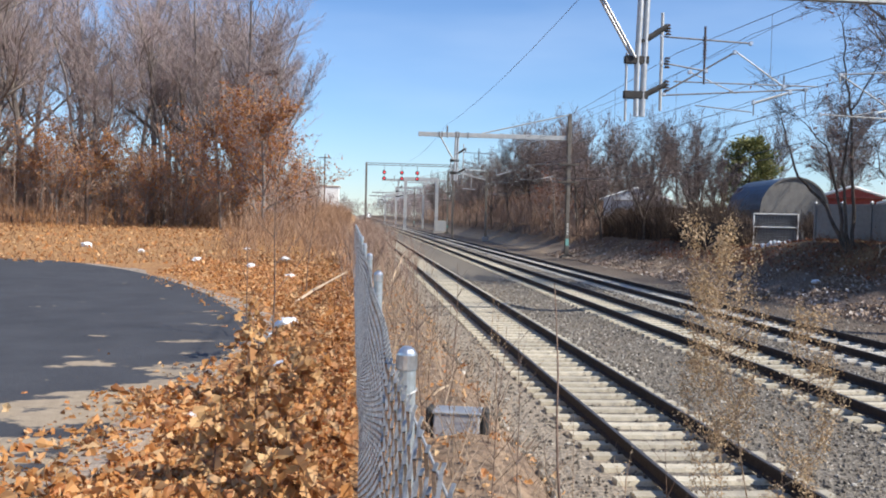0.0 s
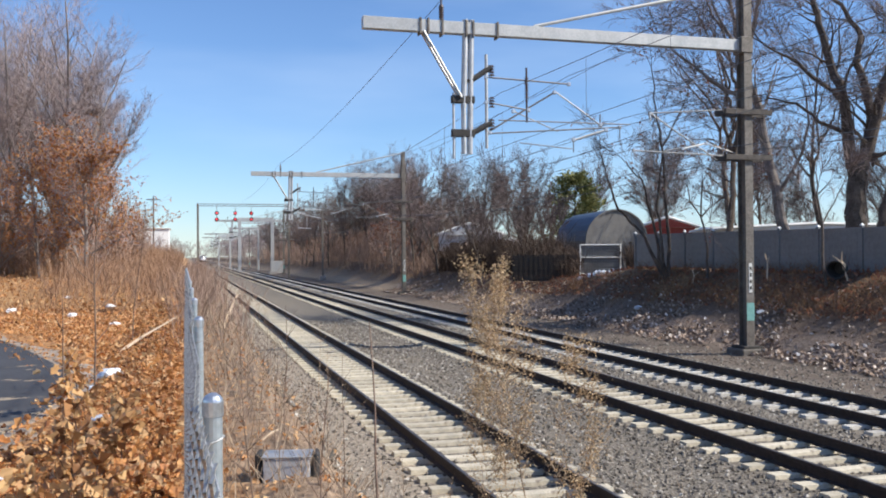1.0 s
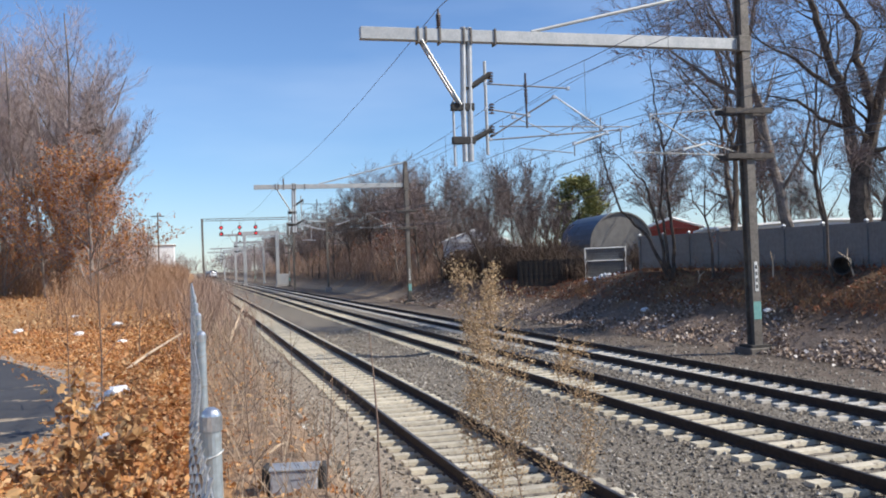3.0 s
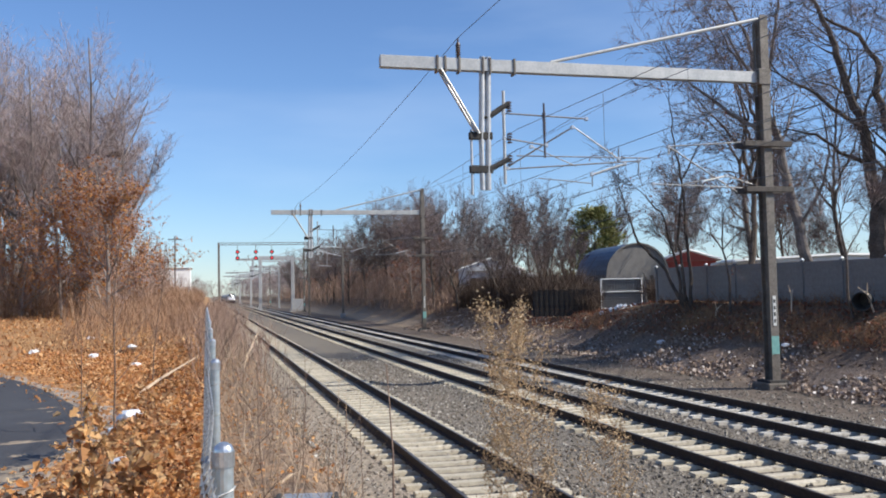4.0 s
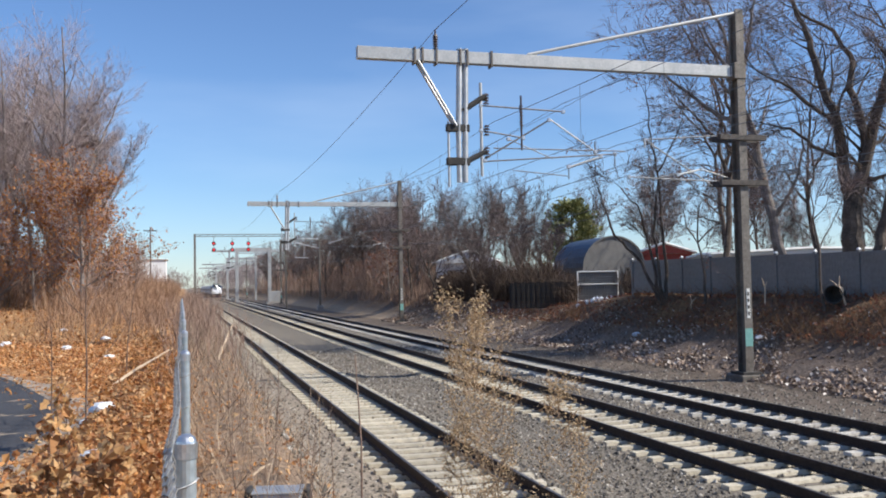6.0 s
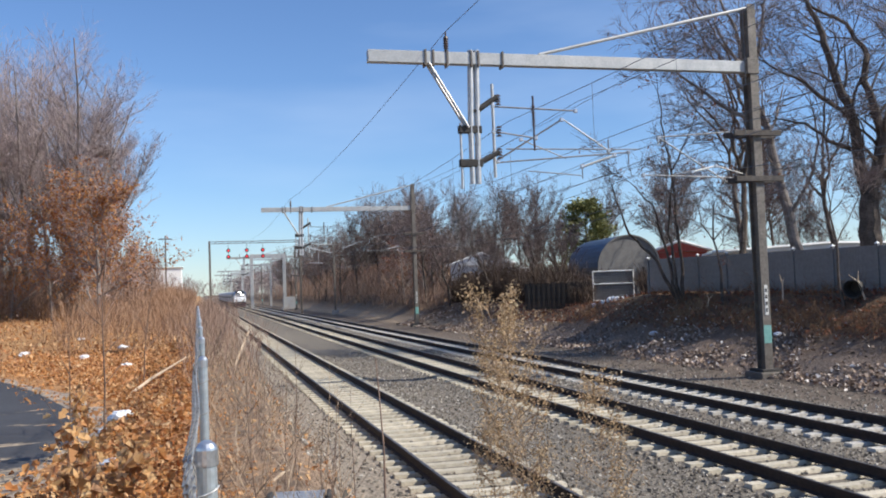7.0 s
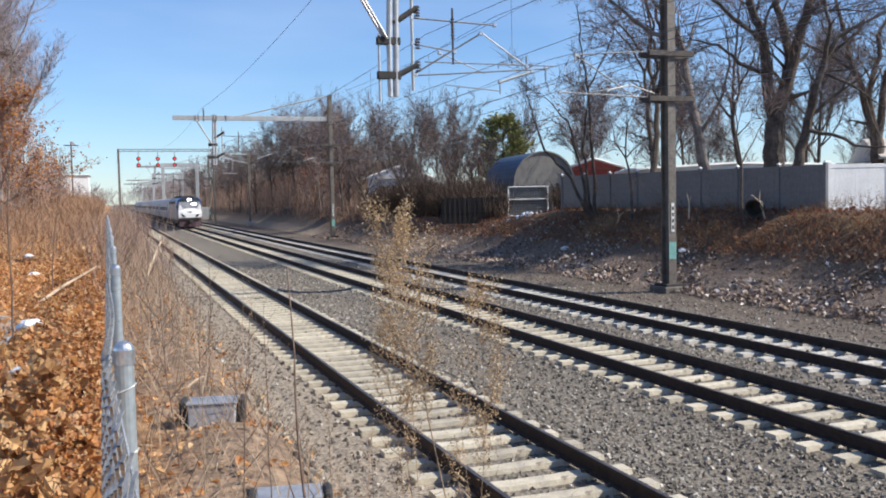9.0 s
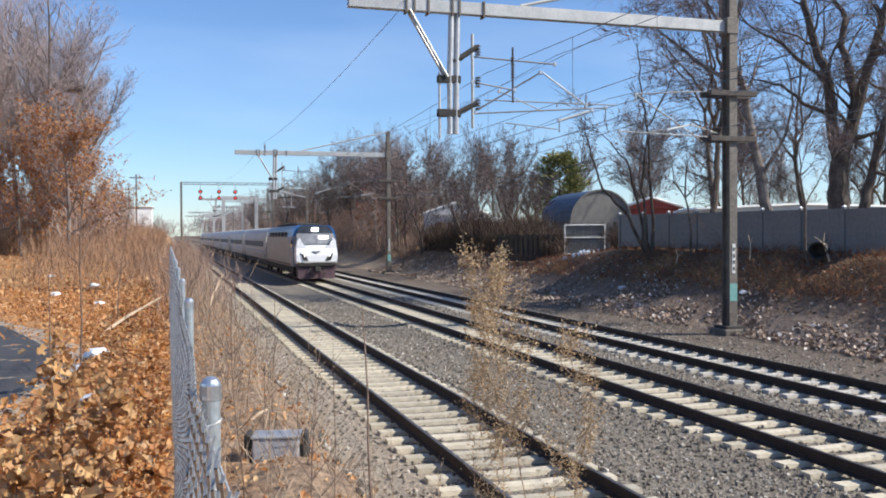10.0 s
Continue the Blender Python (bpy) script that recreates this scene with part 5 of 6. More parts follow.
def gate():
    t = tagged(new("yard_gate"), "pale tubular steel gate with wire infill at a yard", "gate")
    for a, c in (((0, 0), (0, 2.35)), ((3.0, 0), (3.0, 2.35)), ((0, 2.3), (3.0, 2.3)), ((0, 1.35), (3.0, 1.35)), ((0, 0.1), (3.0, 0.1))):
        part("frame_tube", pipe((a[0], 0, a[1]), (c[0], 0, c[1]), 0.05), M_WHITE, t)
    for k in range(1, 15):
        part("infill_wire", pipe((k * 0.2, 0, 0.1), (k * 0.2, 0, 2.3), 0.008, n=4), M_GALV, t)
    for k in range(1, 11):
        part("infill_wire", pipe((0, 0, 0.1 + k * 0.2), (3.0, 0, 0.1 + k * 0.2), 0.008, n=4), M_GALV, t)
    part("backing_sheet", block(0.05, 2.95, 0.06, 0.09, 0.12, 2.28), M_BARN_END, t, "grey sheet behind the wire")
    t.matrix_basis = pose(20.95, 54.7, 1.72, 0, 0, -24)
    t.scale = (0.86, 0.86, 0.86)
    # Boards added to fill the dark mass beside the gate, coloured near black.
    f = tagged(new("board_fence"), "near-black boards filling a dark mass beside the yard gate", "fence")
    for k in range(26):
        part("board", block(-0.085, 0.085, -0.015, 0.015, -0.4, 1.55 + 0.05 * (k % 3), 0.005), M_DARK_BOARDS, f).matrix_basis = pose(-0.2 - 0.19 * k, 0.02 * (k % 2), 0)
    part("rail", block(-5.1, -0.1, 0.03, 0.08, 1.2, 1.3), M_DARK_BOARDS, f)
    f.matrix_basis = pose(20.85, 54.75, 1.7, 0, 0, -24)
    f.scale = (0.86, 0.86, 0.86)
    g = tagged(new("fence_stub"), "short dark weathered timber fence stub beside the gate", "fence")
    for k in range(4):
        part("board", block(-0.11, 0.11, -0.03, 0.03, -0.3, 2.0 + 0.25 * ((k * 2) % 3), 0.02), M_DARK, g).matrix_basis = pose(0.24 * k, 0, 0)
    g.matrix_basis = pose(23.75, 53.5, 1.75, 0, 0, -24)
    g.scale = (0.86, 0.86, 0.86)


def build_houses():
    vinyl_fence()
    barn()
    gate()
    house(35.8, 70.0, 4.3, 7, 3.4, 0.95, M_RED, M_ROOF, "small red gabled house with white eave trim", -26)
    house(25.6, 93, 6.5, 6, 3.3, 1.3, M_WHITE, M_ROOF_PALE, "white house with a pale low roof behind bare shrubs", -20)
    house(29.3, 91, 3.4, 5, 2.2, 0.8, M_WHITE, M_ROOF, "small white outbuilding behind bare shrubs", -20)
    house(31.5, 46, 12, 5, 2.0, 0.35, M_WHITE, M_WHITE, "long low white shed roof beyond the fence", -25, False)
    house(40, 38.5, 9, 7, 2.0, 1.3, M_WHITE, M_ROOF_PALE, "white house with a tan shingle roof beyond the fence", 55)
    house(-19, 235, 22, 14, 8.0, 0.4, M_WHITE, M_WHITE, "long white flat-roofed building far behind the scrub", 0, False)
    p = tagged(new("utility_pole"), "distant wooden utility pole with a cross arm", "utility pole")
    part("pole", pipe((0, 0, -0.5), (0, 0, 13.5), 0.17, 0.12), M_BARK_DARK, p)
    part("cross_arm", block(-1.3, 1.3, -0.06, 0.06, 12.7, 12.9), M_BARK_DARK, p)
    p.location = (-10.2, 190, 1.9)
    c = tagged(new("relay_cabinet"), "grey trackside relay cabinet on a concrete pad", "cabinet")
    part("body", block(-1.3, 1.3, -0.8, 0.8, 0.2, 2.4, 0.04), M_BEAM, c)
    part("pad", block(-1.6, 1.6, -1.1, 1.1, -0.6, 0.2), M_CONC, c)
    part("door", block(-0.6, 0.6, -0.83, -0.81, 0.4, 2.2), M_GALV, c)
    c.location = (14.3, 192, -0.2)


# ---- trackside things ----
def build_trackside():
    b = tagged(new("trackside_box"), "grey metal trackside junction box with dark ends on the slope", "junction box")
    part("body", block(-0.33, 0.33, -0.22, 0.22, -0.8, 0.36, 0.02), M_BOX, b)
    part("lid", block(-0.35, 0.35, -0.24, 0.24, 0.36, 0.39, 0.008), M_GALV, b, "pale dented lid")
    for s in (-1, 1):
        part("end_cap", block(s * 0.4 - 0.05, s * 0.4 + 0.05, -0.17, 0.17, -0.6, 0.42, 0.03), M_DARK, b, "black end cap")
    b.matrix_basis = pose(-3.1, 6.55, 1.50, 0, 0, -12)
    b.scale = (0.5, 0.5, 0.5)
    copy_thing(b, pose(-2.90, 4.7, 1.36, 0, 0, -10))
    for x, y, z, L, a, tilt in ((-4.62, 18.3, 1.55, 2.6, 62, 14), (-3.15, 7.35, 1.68, 0.16, 20, 25), (-2.9, 21, 1.75, 1.6, 68, 38)):
        s = bmesh.new()
        q = 0.028 if L > 1 else 0.011
        tube(s, (-L / 2, 0, 0), (0, 0.02 * L, 0.01), q, q * 1.1, 7)
        tube(s, (0, 0.02 * L, 0.01), (L / 2, 0, 0), q * 1.1, q * 0.6, 7)
        ob = tagged(part("stick", s, M_STICK), "pale bare broken branch lying in the litter", "branch", "broken branches")
        ob.matrix_basis = pose(x, y, z, 0, -tilt, a)
    r = random.Random(31)
    for x, y, size in ((-4.62, 9.9, 0.17), (-4.85, 13.9, 0.24), (-5.0, 13.1, 0.12), (-5.25, 8.2, 0.1), (-9.5, 33.5, 0.22), (-12.5, 38, 0.2), (-7.2, 30, 0.18), (-6.4, 34, 0.2), (-15.5, 41, 0.3), (-8.6, 41, 0.2), (-5.6, 25, 0.16), (17.2, 30, 0.22), (16.8, 39, 0.25), (-4.5, 8.0, 0.09)):
        bm = bmesh.new()
        bmesh.ops.create_icosphere(bm, subdivisions=2, radius=size)
        for v in bm.verts:
            v.co *= 0.65 + 0.7 * abs(noise.noise(v.co * 9 + Vector((x, y, 0))))
            v.co.z *= 0.5
        ob = tagged(part("crumpled_litter", bm, M_PAPER), "crumpled white plastic litter on the ground", "litter", "litter")
        ob.location = (x, y, rough_z(x, y) + size * 0.32)
        ob.rotation_euler = (0, 0, r.uniform(0, 6))


def bank_clutter():
    """A black tub and bare crooked branches dumped at the fence, and pale rubble at the yard gate."""
    tub = tagged(new("plastic_tub"), "black plastic tub lying on its side among the brambles", "tub")
    ring = bmesh.new()
    stations = ((0.0, 0.30), (0.02, 0.33), (0.55, 0.40), (0.58, 0.43), (0.61, 0.43), (0.60, 0.38), (0.06, 0.29))
    rows = [[ring.verts.new((q * math.cos(2 * math.pi * k / 20), -h, q * math.sin(2 * math.pi * k / 20))) for k in range(20)] for h, q in stations]
    for a, b in zip(rows, rows[1:]):
        for k in range(20):
            ring.faces.new((a[k], a[(k + 1) % 20], b[(k + 1) % 20], b[k]))
    ring.faces.new(rows[0])
    ring.faces.new(rows[-1])
    bmesh.ops.recalc_face_normals(ring, faces=ring.faces)
    part("body", ring, M_DARK, tub)
    tub.matrix_basis = pose(19.3, 28.1, ground_z(19.3, 28.1) + 0.33, 8, 0, -62)
    tub.scale = (0.8, 0.8, 0.8)
    for x, y, turn, L in ((19.0, 32.1, 50, 1.0), (19.2, 27.6, 130, 0.9), (18.4, 36.9, 10, 0.7)):
        b = bmesh.new()
        tube(b, (0, 0, -0.1), (0.25 * L, 0, 0.7 * L), 0.035, 0.028, 6)
        tube(b, (0.25 * L, 0, 0.7 * L), (0.2 * L, 0.1, 1.1 * L), 0.026, 0.012, 6)
        tube(b, (0.25 * L, 0, 0.68 * L), (0.6 * L, -0.05, 0.95 * L), 0.024, 0.01, 6)
        ob = tagged(part("branch", b, M_STICK), "pale bare forked branch stuck in the bank", "branch", "broken branches")
        ob.matrix_basis = pose(x, y, ground_z(x, y), 0, 0, turn)
    r = random.Random(58)
    for k in range(14):
        x, y = 19.6 + r.uniform(-0.7, 0.9), 49.6 + r.uniform(-1.2, 1.2)
        bm = bmesh.new()
        bmesh.ops.create_icosphere(bm, subdivisions=1, radius=r.uniform(0.09, 0.2))
        for v in bm.verts:
            v.co *= r.uniform(0.7, 1.2)
        ob = tagged(part("rubble", bm, M_PAPER), "lump of pale rubble before the yard gate", "rubble", "gate rubble")
        ob.location = (x, y, rough_z(x, y) + 0.08)


def leaf_cover():
    """Fallen leaves, large and curled, over the verge; smaller, pale ones over the far bank."""
    s = Soup()
    r = random.Random(41)
    n = 0
    while n < 44000:
        y = 3.2 + 30 * r.random() ** 1.8
        x = -3.9 - 5.5 * r.random() ** 1.3
        if in_lot(x, y, -0.15) and r.random() > (0.004 if in_lot(x, y, -0.55) else 0.3):
            continue
        if y > 9 and in_lot(x, y, 0.85) and r.random() < 0.82:
            continue
        n += 1
        size = r.uniform(0.035, 0.085) if r.random() < 0.9 else r.uniform(0.085, 0.16)
        s.leaf((x, y, rough_z(x, y) + r.uniform(0.005, 0.05)), (r.uniform(-1, 1), r.uniform(-1, 1), r.uniform(-0.1, 0.45)), size, r.uniform(0, 6.28), r.uniform(0.1, 0.9), r.uniform(-0.2, 0.5))
    for _ in range(1300):
        y, x = 2.3 + 22 * r.random() ** 1.7, -3.66 + 1.5 * r.random() ** 1.3
        s.leaf((x, y, rough_z(x, y) + r.uniform(0.004, 0.03)), (r.uniform(-1, 1), r.uniform(-1, 1), r.uniform(-0.1, 0.4)), r.uniform(0.03, 0.075), r.uniform(0, 6.28), r.uniform(0.1, 0.9), r.uniform(-0.2, 0.5))
    tagged(s.put("fallen_leaves", M_LEAF), "thick litter of curled orange-brown dead leaves", "leaves", kind="stuff")
    s = Soup()
    for _ in range(4000):
        x, y = -4 - 26 * r.random() ** 1.2, 30 + 34 * r.random()
        s.scrap((x, y, rough_z(x, y) + 0.03), (r.uniform(-1, 1), r.uniform(-1, 1), r.uniform(0, 0.6)), r.uniform(0.12, 0.22), r.uniform(0, 6.28))
    tagged(s.put("fallen_leaves", M_LEAF), "scattered dead leaves on tan grass", "leaves", kind="stuff")
    s = Soup()
    for _ in range(36000):
        y = 8 + 78 * r.random() ** 1.3
        x = 14.3 + 4.6 * r.random() ** 1.1
        if noise.noise(Vector((x * 0.45, y * 0.45, 9))) < 0.16 * (x - 15.6) - 0.1 and r.random() < 0.86:
            continue
        s.scrap((x, y, rough_z(x, y) + 0.02), (r.uniform(-1, 1), r.uniform(-1, 1), r.uniform(-0.1, 0.7)), r.uniform(0.08, 0.2), r.uniform(0, 6.28))
    tagged(s.put("bank_leaf_litter", M_PALE), "pale leaf litter on the railway bank", "leaves", kind="stuff")
    s = Soup()
    for _ in range(5000):
        y, x = 8 + 60 * r.random() ** 1.2, 17.2 + 3.4 * r.random()
        s.scrap((x, y, rough_z(x, y) + 0.05), (r.uniform(-1, 1), r.uniform(-1, 1), r.uniform(-0.1, 1.2)), r.uniform(0.1, 0.2), r.uniform(0, 6.28))
    tagged(s.put("bank_dead_leaves", M_LEAF_RED), "dark russet leaves at the top of the bank", "leaves", kind="stuff")


def ballast_stones():
    r = random.Random(51)
    s = Soup()
    octa = [(1, 0, 0), (-1, 0, 0), (0, 1, 0), (0, -1, 0), (0, 0, 1), (0, 0, -1)]
    faces = [(0, 2, 4), (2, 1, 4), (1, 3, 4), (3, 0, 4), (2, 0, 5), (1, 2, 5), (3, 1, 5), (0, 3, 5)]
    n = 0
    while n < 43000:
        y = 4.5 + 44 * r.random() ** 1.9
        x = -2.7 + 16.9 * r.random()
        if (x < -0.5 or x > 12.0) and r.random() < 0.55:
            continue
        on_tie = any(abs(x - c) < 1.28 for c in (0.7525, 5.7925, 9.4425))
        if on_tie and r.random() < 0.75:
            continue
        n += 1
        q = r.uniform(0.016, 0.036) if r.random() < 0.8 else r.uniform(0.036, 0.055)
        k = len(s.v)
        m = Euler((r.uniform(0, 6), r.uniform(0, 6), r.uniform(0, 6))).to_matrix()
        c = Vector((x, y, rough_z(x, y) + q * 0.25))
        for o in octa:
            s.v.append(c + m @ Vector(o) * q * r.uniform(0.65, 1.15))
        s.f += [(a + k, b + k, d + k) for a, b, d in faces]
    tagged(s.put("ballast_stones", M_STONE), "loose grey crushed-stone ballast", "ballast", kind="stuff")


def weed(name, x, y, height, material, label, seed, plume=0, leaves=0, branches=5, r0=0.008, leaf_mat=None, lean=(0, 0), leaf_size=0.14, reach=0.28, start=0.3, seed_size=1.0):
    r = random.Random(seed)
    t = tagged(new(name), label, "weed")
    st, pl = Soup(), Soup()
    p = Vector((0, 0, -0.05))
    d = Vector((lean[0], lean[1], 1)).normalized()
    pts = [p]
    for k in range(8):
        d = (d + Vector((r.uniform(-0.07, 0.07), r.uniform(-0.07, 0.07), 0.03))).normalized()
        q = p + d * height / 8
        st.limb(p, q, r0 * (1 - 0.09 * k), r0 * (1 - 0.09 * (k + 1)), 5)
        p = q
        pts.append(p)
    for k in range(branches):
        u = start + (0.95 - start) * (k + r.random()) / branches
        b = pts[min(8, int(u * 8))]
        a = r.uniform(0, 6.28)
        L = height * reach * (1.25 - u)
        e = b + Vector((math.cos(a), math.sin(a), 1.1)) * L
        m = b.lerp(e, 0.5) + Vector((0, 0, -0.05 * L))
        st.limb(b, m, r0 * 0.5, r0 * 0.35, 4)
        st.limb(m, e, r0 * 0.35, r0 * 0.18, 3)
        for _ in range(plume):
            c = m.lerp(e, r.uniform(0, 1.15)) + Vector((r.uniform(-0.03, 0.03), r.uniform(-0.03, 0.03), r.uniform(-0.02, 0.04))) * seed_size
            pl.scrap(c, (r.uniform(-1, 1), r.uniform(-1, 1), r.uniform(-0.3, 1)), seed_size * r.uniform(0.012, 0.03), r.uniform(0, 6))
        for _ in range(leaves):
            c = b.lerp(e, r.uniform(0.1, 1.05))
            pl.leaf(c, (r.uniform(-1, 1), r.uniform(-1, 1), r.uniform(-1, 0.6)), leaf_size * r.uniform(0.6, 1.3), r.uniform(0, 6), r.uniform(0.3, 1.1), r.uniform(-0.3, 0.5))
    for _ in range(plume * 2):
        c = pts[8].lerp(pts[6], r.random()) + Vector((r.uniform(-0.03, 0.03), r.uniform(-0.03, 0.03), 0.02)) * seed_size
        pl.scrap(c, (r.uniform(-1, 1), r.uniform(-1, 1), r.uniform(0, 1)), seed_size * r.uniform(0.012, 0.03), r.uniform(0, 6))
    tagged(st.put("stem", material, t), kind="stuff")
    if pl.v:
        tagged(pl.put("foliage" if leaves else "seed_fluff", leaf_mat or M_PLUME, t), kind="stuff")
    t.location = (x, y, ground_z(x, y))
    return t


def goldenrod(x, y, top, bend, branches, reach, seed, r0):
    """A thin stem arching to one side, with a loose feathery plume of upturned seeding sprays near its top."""
    r = random.Random(seed)
    t = tagged(new("goldenrod"), "tall dry goldenrod gone to fluffy tan seed", "weed", "goldenrods")
    st, fluff = Soup(), Soup()
    z0 = ground_z(x, y)
    h = top - z0

    def at(u):
        return Vector((bend * max(0, (u - 0.45) / 0.55) ** 1.5 + 0.006 * math.sin(u * 17 + seed), 0.006 * math.sin(u * 13), -0.04 + (h + 0.04) * u))

    for k in range(16):
        st.limb(at(k / 16), at((k + 1) / 16), r0 * (1 - 0.05 * k), r0 * (0.95 - 0.05 * k), 5)
    for k in range(branches):
        w = (k + r.random()) / branches
        u = 1 - 0.25 * w ** 1.1
        a = r.uniform(0, 6.28)
        L = 0.82 * reach * (0.25 + 1.1 * math.sin(math.pi * min(1, w * 0.85 + 0.1))) * r.uniform(0.6, 1.15)
        p = at(u)
        m = p + Vector((math.cos(a) * 0.6, math.sin(a) * 0.6, 0.45)) * L * 0.6
        e = m + Vector((math.cos(a) * 0.35, math.sin(a) * 0.35, 0.8)) * L * 0.5
        st.limb(p, m, 0.0011, 0.0009, 3)
        st.limb(m, e, 0.0009, 0.0006, 3)
        for _ in range(int(62 + 70 * (1 - w))):
            c = m.lerp(e, r.uniform(-0.5, 1.1)) + Vector((r.gauss(0, 1), r.gauss(0, 1), r.gauss(0, 1))) * 0.009
            fluff.scrap(c, (r.uniform(-1, 1), r.uniform(-1, 1), r.uniform(-0.2, 1)), r.uniform(0.0025, 0.0068), r.uniform(0, 6))
    for k in range(9):
        p = at(r.uniform(0.35, 0.68))
        q = p + Vector((r.uniform(-0.06, 0.06), r.uniform(-0.06, 0.06), r.uniform(-0.03, 0.05)))
        st.limb(p, q, 0.0008, 0.0005, 3)
        fluff.scrap(q, (r.uniform(-1, 1), r.uniform(-1, 1), -0.3), 0.012, r.uniform(0, 6))
    tagged(st.put("stem", M_STEM, t), kind="stuff")
    tagged(fluff.put("seed_fluff", M_PLUME, t), kind="stuff")
    t.location = (x, y, z0)
    return t


def build_weeds():
    goldenrod(-3.09, 1.66, 3.055, -0.15, 52, 0.12, 61, 0.0032)
    goldenrod(-3.13, 1.72, 2.96, -0.08, 34, 0.10, 62, 0.0018)
    goldenrod(-3.07, 1.60, 2.91, 0.01, 30, 0.09, 63, 0.0015)
    goldenrod(-3.20, 1.68, 2.83, -0.03, 20, 0.08, 64, 0.0015)
    goldenrod(-3.06, 1.58, 2.70, -0.06, 12, 0.08, 65, 0.0014)
    weed("bare_stalk", -3.06, 3.34, 1.4, M_STEM_DARK, "thin dark bare weed stalk", 64, branches=1, r0=0.008, lean=(0.0, 0.02))
    weed("bare_stalk", -3.15, 4.6, 1.1, M_STEM_DARK, "slender bare brown sapling with fine twigs", 65, branches=12, r0=0.0045)
    weed("bare_stalk", -3.4, 5.6, 1.25, M_STEM_DARK, "slender bare brown sapling with fine twigs", 66, branches=14, r0=0.005)
    weed("bare_stalk", -2.95, 8.2, 1.2, M_STEM_DARK, "slender bare brown sapling with fine twigs", 67, branches=12, r0=0.006)
    weed("sapling", -4.95, 12.6, 3.0, M_STEM_DARK, "thin bare sapling rising from the leaf litter", 68, branches=7, r0=0.014, lean=(-0.04, 0))
    weed("sapling", -4.97, 9.7, 1.5, M_STEM_DARK, "thin bare sapling rising from the leaf litter", 69, branches=3, r0=0.011)
    weed("sapling", -4.9, 20.0, 3.0, M_STEM_DARK, "dark forked sapling rising from the leaf litter", 70, branches=5, r0=0.014)
    for k, (x, y, h) in enumerate(((-4.35, 6.2, 0.65), (-4.6, 7.0, 0.75), (-4.3, 7.8, 0.7), (-4.7, 8.5, 0.85), (-4.25, 5.4, 0.55), (-4.95, 10.9, 0.9), (-4.15, 4.9, 0.5), (-4.4, 9.6, 0.5), (-4.75, 6.0, 0.6))):
        weed("leafy_sprout", x, y, h, M_STEM_DARK, "low sprout hung with large curled tan leaves", 80 + k, leaves=5, branches=9, r0=0.008, leaf_mat=M_LEAF_BIG, leaf_size=0.125, reach=0.36)
    r = random.Random(91)
    for k in range(46):
        y = 3.4 + 26 * (k / 46) ** 1.5
        x = r.uniform(-3.55, -2.45)
        weed("dry_weed", x, y, r.uniform(0.4, 1.15), M_STEM if k % 2 else M_STEM_DARK, "dry brown weed on the slope below the fence", 100 + k, branches=10, r0=0.003 + 0.0001 * y, plume=4 if k % 3 == 0 else 0, seed_size=0.5)
    s = Soup()
    for _ in range(4000):
        y = 2.2 + 42 * r.random() ** 2.0
        x = -3.68 + 1.7 * r.random() ** 1.2
        z = ground_z(x, y) - 0.02
        h = r.uniform(0.08, 0.55) * (0.9 if x < -2.7 else 0.45)
        s.blade((x, y, z), (x + r.uniform(-0.22, 0.22), y + r.uniform(-0.22, 0.22), z + h), r.uniform(0.0012, 0.003) + 0.0003 * y)
    tagged(s.put("dry_grass", M_GRASS), "tangled dry tan grass along the fence", "grass", kind="stuff")
    s = Soup()
    for _ in range(9000):
        y = 30 + 36 * r.random()
        x = -4.3 - 30 * r.random() ** 1.3
        z = ground_z(x, y)
        s.blade((x, y, z), (x + r.uniform(-0.2, 0.2), y + r.uniform(-0.2, 0.2), z + r.uniform(0.08, 0.3)), 0.014)
    tagged(s.put("dry_grass", M_EDGE), "cropped tan winter grass before the wood", "grass", kind="stuff")
    s = Soup()
    for _ in range(900):
        y, x = 6 + 40 * r.random() ** 1.5, r.choice((2.6, 3.3, 1.5, 0.1, 7.5)) + r.gauss(0, 0.35)
        z = ground_z(x, y)
        s.blade((x, y, z), (x + r.uniform(-0.1, 0.1), y + r.uniform(-0.1, 0.1), z + r.uniform(0.06, 0.25)), 0.004)
    tagged(s.put("dry_grass", M_GRASS), "sparse dry weeds in the ballast", "grass", kind="stuff")


# ---- train ----
def bogie(parent, y):
    b = part("bogie", block(-1.1, 1.1, y - 1.6, y + 1.6, 0.45, 0.85, 0.05), M_DARK, parent)
    for yy in (y - 1.3, y + 1.3):
        for s in (-1, 1):
            part("wheel", pipe((s * 0.68, yy, 0.5), (s * 0.82, yy, 0.5), 0.5, n=20), M_DARK, b)


